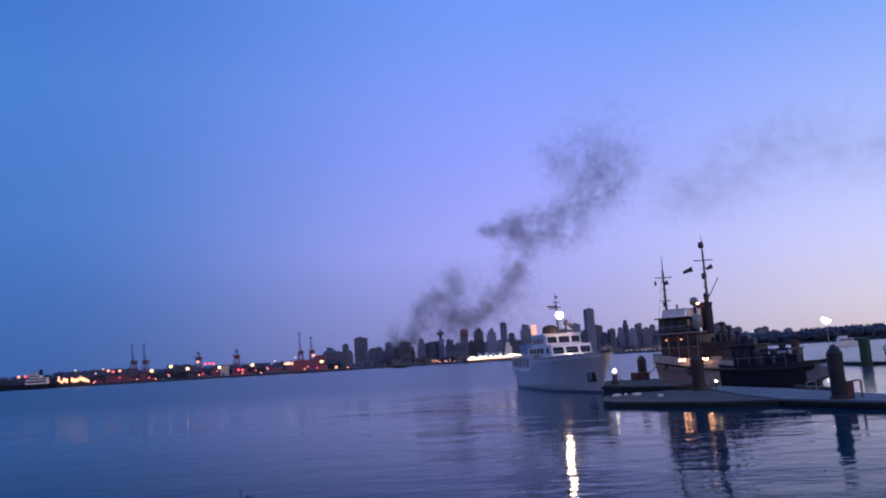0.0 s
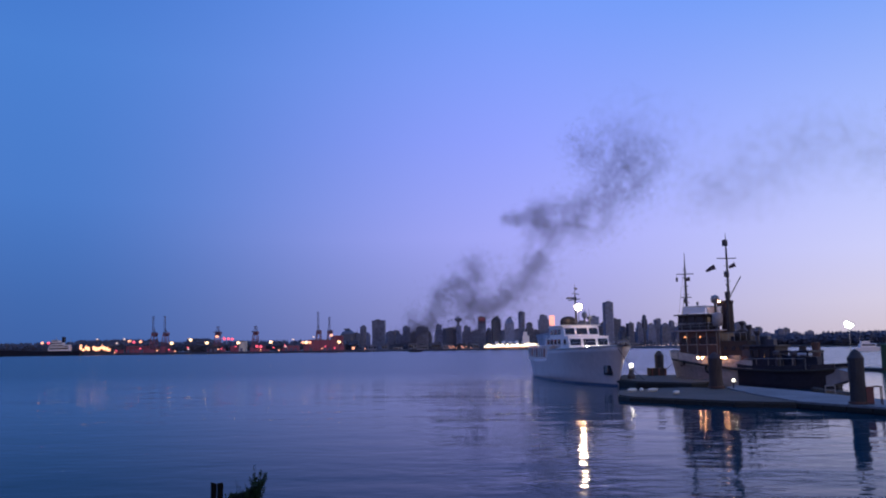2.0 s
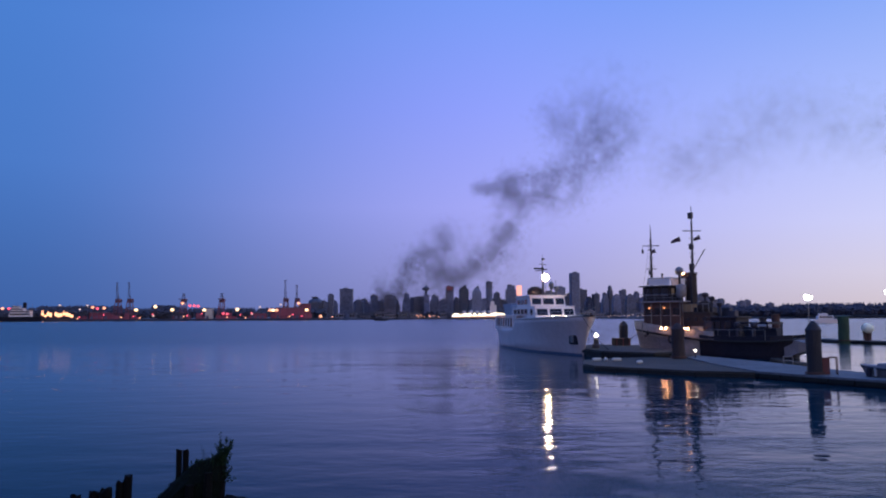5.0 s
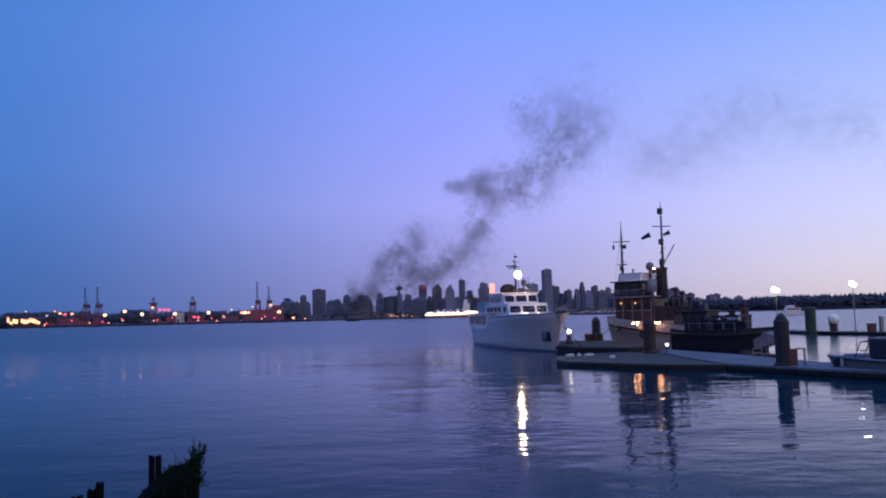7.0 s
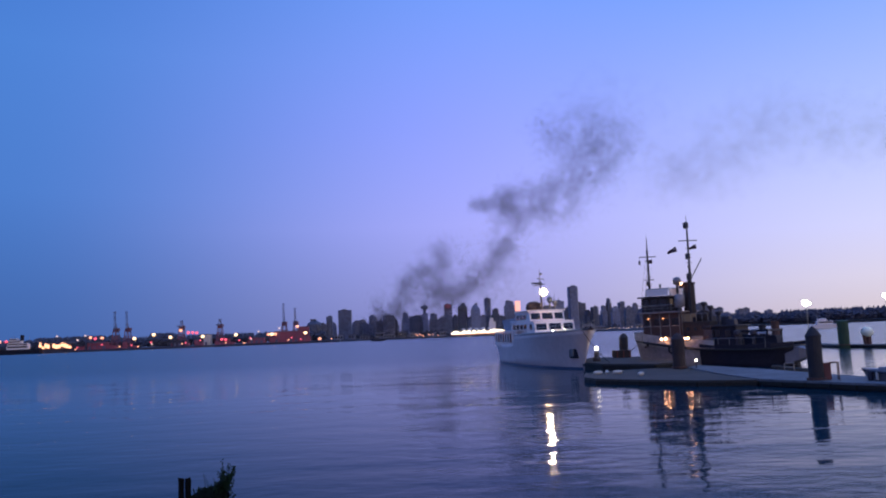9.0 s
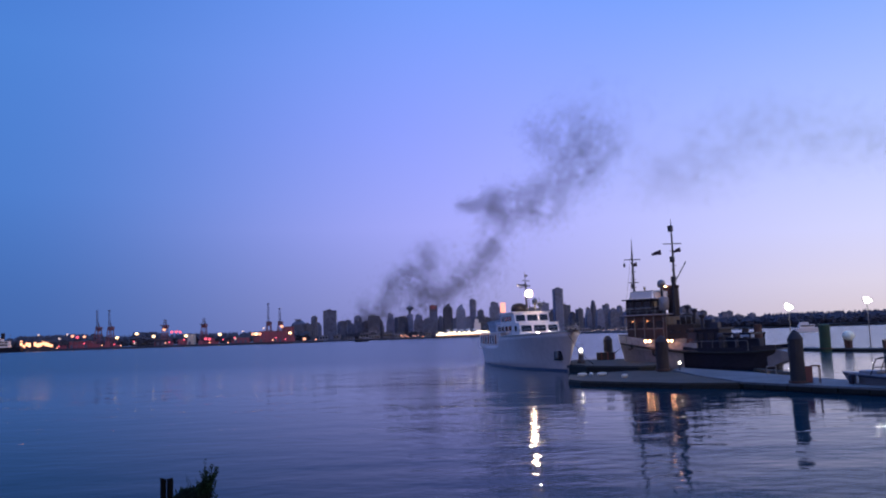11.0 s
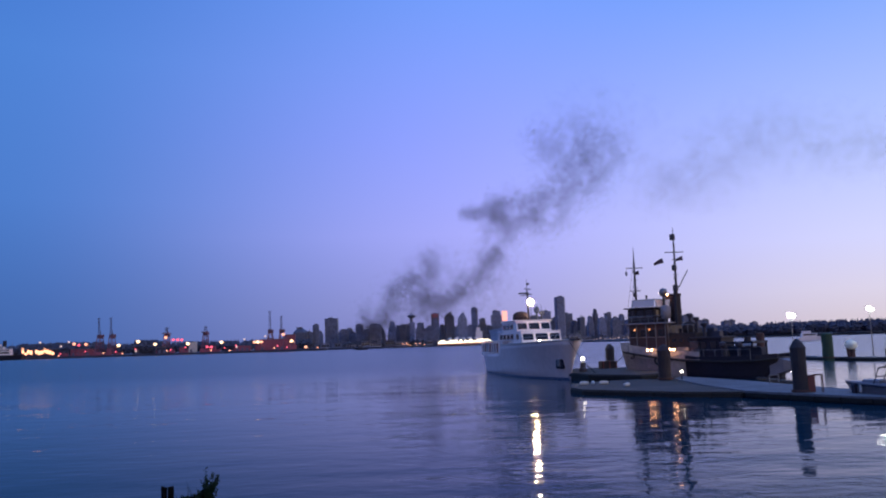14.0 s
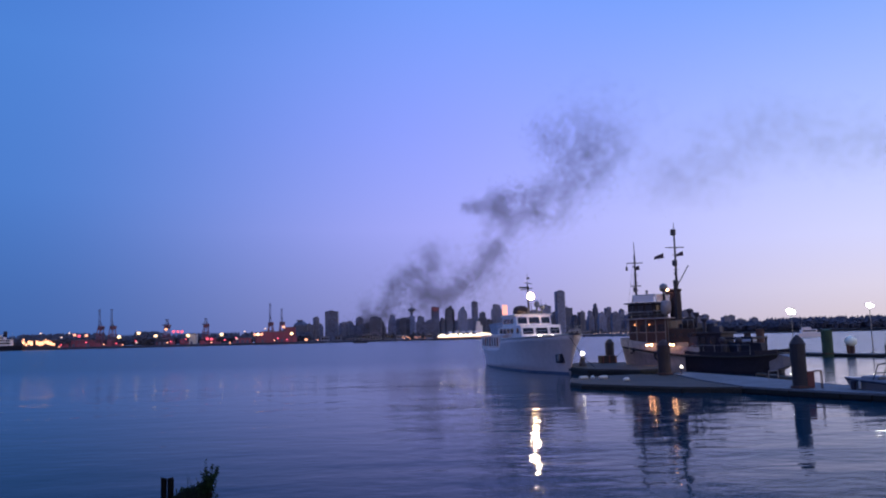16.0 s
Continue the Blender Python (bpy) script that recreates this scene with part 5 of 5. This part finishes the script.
def mossy_stump():
    g = thing("mossy_stump", pose(-4.2, 15.0, 0), "broken mossy timber crib overgrown with weeds", "stump")
    # a ridge of earth and rotten wood: low at one end, high and undercut at the other
    bm = bmn()
    ridge = ((-1.75, 0.05, 0.3), (-1.35, 0.3, 0.42), (-1.03, 0.58, 0.5), (-0.8, 0.8, 0.52), (-0.6, 0.98, 0.5), (-0.4, 1.2, 0.46), (-0.2, 1.35, 0.42), (0.0, 1.4, 0.38), (0.15, 1.46, 0.33), (0.26, 1.42, 0.27), (0.33, 1.25, 0.18))
    rings = []
    for x, top, wide in ridge:
        ring = []
        for i in range(17):
            a = 3.14159 * (i / 16)
            n = noise.fractal(Vector((x * 2.4, i * 0.35, 1.7)), 0.7, 2.0, 5)
            z = -0.6 + (top + 0.6) * math.sin(a) ** 0.6 + 0.09 * n
            under = 0.16 * max(0.0, (x + 0.1) / 0.4) * max(0.0, 1 - max(0.0, z) / 1.2)
            ring.append((x - under + 0.05 * n, -wide * math.cos(a) * (1 + 0.25 * n), z))
        rings.append(ring)
    loft(bm, rings)
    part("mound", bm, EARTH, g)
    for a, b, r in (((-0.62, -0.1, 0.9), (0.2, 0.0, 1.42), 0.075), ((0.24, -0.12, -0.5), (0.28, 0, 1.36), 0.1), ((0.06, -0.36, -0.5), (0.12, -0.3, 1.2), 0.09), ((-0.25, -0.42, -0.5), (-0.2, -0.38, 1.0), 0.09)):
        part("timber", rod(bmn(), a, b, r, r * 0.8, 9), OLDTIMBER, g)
    rng = random.Random(5)
    verts, faces = [], []

    def blade(p, way, h, w):
        side = way.cross(Vector((rng.uniform(-1, 1), rng.uniform(-1, 1), 0.2))).normalized() * w
        b = len(verts)
        mid, tip = p + way * h * 0.55, p + way * h + Vector((0, 0, -0.1 * h))
        verts.extend([tuple(p - side * 0.4), tuple(p + side * 0.4), tuple(mid + side), tuple(mid - side), tuple(tip)])
        faces.extend([(b, b + 1, b + 2, b + 3), (b + 3, b + 2, b + 4)])

    for k in range(90):   # a leafy tuft at the high end, leaning outward
        low = k % 3 == 0
        foot = Vector((rng.gauss(0.26, 0.07), rng.gauss(0, 0.1), (1.0 if low else 1.32) + rng.uniform(-0.08, 0.08)))
        way = Vector((rng.gauss(0.5 if low else 0.2, 0.25), rng.gauss(0, 0.25), 1)).normalized()
        tall = rng.uniform(0.1, 0.3) if low else rng.uniform(0.12, 0.44) * (1 if k % 7 else 1.2)
        blade(foot, way, tall, 0.006)
        for _ in range(int(tall * 75)):
            u = rng.uniform(0.1, 1.0)
            leaf = Vector((rng.gauss(0.1, 0.6), rng.gauss(0, 0.6), rng.uniform(0.0, 0.9))).normalized()
            blade(foot + way * tall * u, leaf, rng.uniform(0.03, 0.07), rng.uniform(0.005, 0.011))
    for k in range(900):  # moss and grass over the ridge
        u = rng.random()
        bx = -1.0 + 1.3 * u
        top = 0.6 + (bx + 1.03) * 0.95 if bx < -0.25 else 1.34 + (bx + 0.25) * 0.28
        side = rng.gauss(0, 0.5)
        drop = 0.35 * side * side
        blade(Vector((bx, side * 0.32, top - 0.06 - drop)), Vector((rng.gauss(0.1, 0.45), rng.gauss(side * 0.5, 0.4), 1)).normalized(), rng.uniform(0.04, 0.12), 0.007)
    for k in range(14):   # a clump on the crest and thin bare stalks
        blade(Vector((-0.2 + rng.gauss(0, 0.04), rng.gauss(0, 0.05), 1.3)), Vector((rng.gauss(0, 0.3), 0, 1)).normalized(), rng.uniform(0.06, 0.14), 0.014)
    for k in range(4):
        blade(Vector((-0.08 + 0.02 * k, 0, 1.36)), Vector((0.05 * k - 0.1, 0, 1)).normalized(), 0.36 - 0.06 * k, 0.004)
    me = bpy.data.meshes.new("undergrowth")
    me.from_pydata(verts, [], faces)
    me.materials.append(GRASS)
    w = tagged(new("undergrowth", me), "tall green weeds growing on the stump", kind="stuff")
    w.parent = g
    r = bmn()
    bmesh.ops.create_icosphere(r, subdivisions=3, radius=1)
    for v in r.verts:
        v.co = Vector((v.co.x * 0.42, v.co.y * 0.4, v.co.z * 0.62)) * (1 + 0.2 * noise.fractal(v.co * 1.7, 0.6, 2.0, 4))
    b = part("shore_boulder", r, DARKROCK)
    b.matrix_basis = pose(-3.62, 14.6, 0.2)
    tagged(b, "wet boulder beside the stump, darkened for shade", "rock")


mossy_stump()


# ---- smoke over the city: puffs of fine soot flecks that drift and turn ----
puffs = []


def puff(plume, x, z, r, tau, rng, mat, flat=1.0, y=2700.0, wisp=0.4):
    r *= 2.0 if mat is SMOKE else 2.6
    fleck = min(9.0, r * 0.16) if mat is SMOKE else r * 0.13
    per = 0.0128 if mat is SMOKE else 0.005
    tau *= 0.105 if mat is SMOKE else 0.15
    n = int(min(7000, tau * 3.14159 * r * r * flat / (fleck * fleck * 1.7 * per)))
    pts = []
    for _ in range(int(2.4 * n)):   # where the air is clear a puff stays thin
        if len(pts) >= n:
            break
        p = Vector((rng.gauss(0, 0.46), rng.gauss(0, 0.46), rng.gauss(0, 0.46)))
        if p.length > 1.15:
            continue
        q = Vector((x + p.x * r, z + p.z * r * flat, p.y * r)) / 62.0
        if noise.fractal(q, 0.75, 2.1, 4) + wisp < rng.uniform(-0.12, 0.56):
            continue
        pts.append(p * r)
    pts = np.array([(p.x, p.y, p.z * flat) for p in pts]).reshape(-1, 3)
    n = len(pts)
    base = np.array([(1, 1, 1), (1, -1, -1), (-1, 1, -1), (-1, -1, 1)]) * 0.62
    turn = np.random.RandomState(rng.randrange(9999)).normal(size=(n, 4))
    turn /= np.linalg.norm(turn, axis=1)[:, None]
    w, a, b, c = turn.T
    rot = np.stack([np.stack([1 - 2 * (b * b + c * c), 2 * (a * b - c * w), 2 * (a * c + b * w)], 1), np.stack([2 * (a * b + c * w), 1 - 2 * (a * a + c * c), 2 * (b * c - a * w)], 1), np.stack([2 * (a * c - b * w), 2 * (b * c + a * w), 1 - 2 * (a * a + b * b)], 1)], 1)
    size = fleck * (0.35 + 1.3 * np.random.RandomState(n).rand(n) ** 2)
    verts = (np.einsum("nij,kj->nki", rot, base) * size[:, None, None] + pts[:, None, :]).reshape(-1, 3)
    idx = np.arange(n)[:, None, None] * 4 + np.array([(0, 1, 2), (0, 3, 1), (0, 2, 3), (1, 3, 2)])[None]
    me = bpy.data.meshes.new("smoke_puff")
    me.from_pydata(verts.tolist(), [], idx.reshape(-1, 3).tolist())
    me.materials.append(mat)
    ob = new("smoke_puff", me)
    ob.parent = plume
    ob["kind"] = "stuff"
    puffs.append((ob, x, y + rng.uniform(-40, 40), z, rng.uniform(-1, 1)))


def trail(plume, rows, mat, seed, y=2700.0):
    """Puffs strung along a line of (x, z, radius, thickness), with the gaps between filled in."""
    rng = random.Random(seed)
    for (x0, z0, r0, t0), (x1, z1, r1, t1) in zip(rows, rows[1:]):
        n = max(1, int(math.hypot(x1 - x0, z1 - z0) / (0.55 * (r0 + r1) / 2)))
        for k in range(n):
            u = k / n
            puff(plume, x0 + (x1 - x0) * u + rng.gauss(0, 4), z0 + (z1 - z0) * u + rng.gauss(0, 4), r0 + (r1 - r0) * u, t0 + (t1 - t0) * u, rng, mat, y=y, wisp=0.4 if mat is SMOKE else 0.45)
            if mat is SMOKE and k % 2 == 0:
                puff(plume, x0 + (x1 - x0) * u + 12, z0 + (z1 - z0) * u - 6, 1.45 * (r0 + (r1 - r0) * u), 0.55 * (t0 + (t1 - t0) * u), rng, mat, y=y, wisp=0.45)
    x, z, r, t = rows[-1]
    puff(plume, x, z, r, t, rng, mat, y=y)


plume_main = thing("smoke_plume", pose(0, 0, 0), "dark drifting smoke plume rising over downtown", "smoke", "smoke plumes", "stuff")
trail(plume_main, [(111, 161, 20, 0.3), (141, 190, 20, 0.5), (191, 218, 26, 0.6), (235, 256, 32, 0.65), (269, 304, 33, 0.7), (285, 353, 33, 0.72), (289, 403, 36, 0.72), (308, 443, 42, 0.7)], SMOKE, 1)
trail(plume_main, [(152, 463, 11, 0.4), (199, 453, 18, 0.8), (249, 460, 26, 0.85), (309, 467, 36, 0.85), (378, 457, 39, 0.7), (447, 439, 42, 0.55), (506, 421, 39, 0.3)], SMOKE, 2)
trail(plume_main, [(399, 480, 36, 0.4), (501, 518, 42, 0.45), (573, 557, 52, 0.5), (616, 607, 59, 0.55), (609, 658, 62, 0.6), (549, 680, 55, 0.6), (479, 692, 46, 0.5), (410, 714, 32, 0.25)], SMOKE, 3)
trail(plume_main, [(628, 647, 49, 0.4), (673, 660, 46, 0.4), (715, 680, 32, 0.2)], SMOKE, 13)
plume_left = thing("smoke_plume", pose(0, 0, 0), "lower grey smoke plume over the waterfront", "smoke", "smoke plumes", "stuff")
trail(plume_left, [(-183, 52, 24, 1.1), (-166, 82, 24, 1.1), (-176, 108, 16, 0.8)], SMOKE, 4)
trail(plume_left, [(-154, 56, 26, 1.0), (-121, 84, 25, 0.9), (-101, 119, 20, 0.4), (-84, 173, 18, 0.5), (-87, 201, 15, 0.5)], SMOKE, 5)
trail(plume_left, [(-72, 186, 21, 0.75), (-14, 230, 29, 0.75), (36, 262, 32, 0.75), (66, 290, 29, 0.5), (41, 315, 23, 0.18)], SMOKE, 6)
trail(plume_left, [(9, 155, 27, 0.85), (43, 169, 30, 0.95), (67, 143, 29, 0.95), (41, 105, 29, 0.85)], SMOKE, 7)
trail(plume_left, [(90, 142, 18, 0.5), (126, 163, 18, 0.6), (160, 174, 14, 0.45)], SMOKE, 10)
trail(plume_left, [(-163, 82, 39, 0.25), (-27, 127, 59, 0.3), (111, 161, 62, 0.28), (220, 217, 55, 0.25)], SMOKE, 12)
veil = thing("smoke_veil", pose(0, 0, 0), "thin high veil of old smoke in the sky", "smoke", "smoke plumes", "stuff")
trail(veil, [(553, 766, 52, 0.14), (674, 749, 73, 0.16), (774, 720, 68, 0.1)], HAZE, 8)
trail(veil, [(812, 510, 39, 0.1), (889, 545, 49, 0.2), (972, 567, 62, 0.24), (1052, 606, 68, 0.22), (1138, 662, 68, 0.2), (1234, 709, 62, 0.14), (1408, 691, 68, 0.1), (1592, 666, 55, 0.14), (1715, 652, 49, 0.1)], HAZE, 9)


# ---- what moves ----
def motions():
    walk(water, [(0.0, pose(0, 0, 0)), (5.3, pose(0.9, 0.25, 0)), (10.6, pose(1.9, 0.4, 0)), (16.0, pose(2.8, 0.7, 0))])
    walk(launch, [(0.0, pose(-77, 1300, 0)), (3.5, pose(-81, 1300, 0)), (7.0, pose(-84.5, 1300, 0)), (12.5, pose(-90, 1300, 0)), (16.0, pose(-93.5, 1300, 0))])
    for i, (f, x, y, z) in enumerate(flags):
        walk(f, [(0.5 * k, pose(x, y, z, 0, 12 + 7 * math.sin(k * 1.9 + i), 40 + 14 * math.sin(k * 1.3 + 2 * i))) for k in range(33)])
    for ob, x, y, z, s in puffs:
        lift = max(0.0, z - 120) / 500
        dx, dz = 2.6 * lift, 0.55 * lift + 0.15
        walk(ob, [(t, pose(x + dx * (t - 10), y, z + dz * (t - 10), 0, s * 0.6 * (t - 10), 0)) for t in (0.0, 5.0, 11.0, 16.0)])


motions()
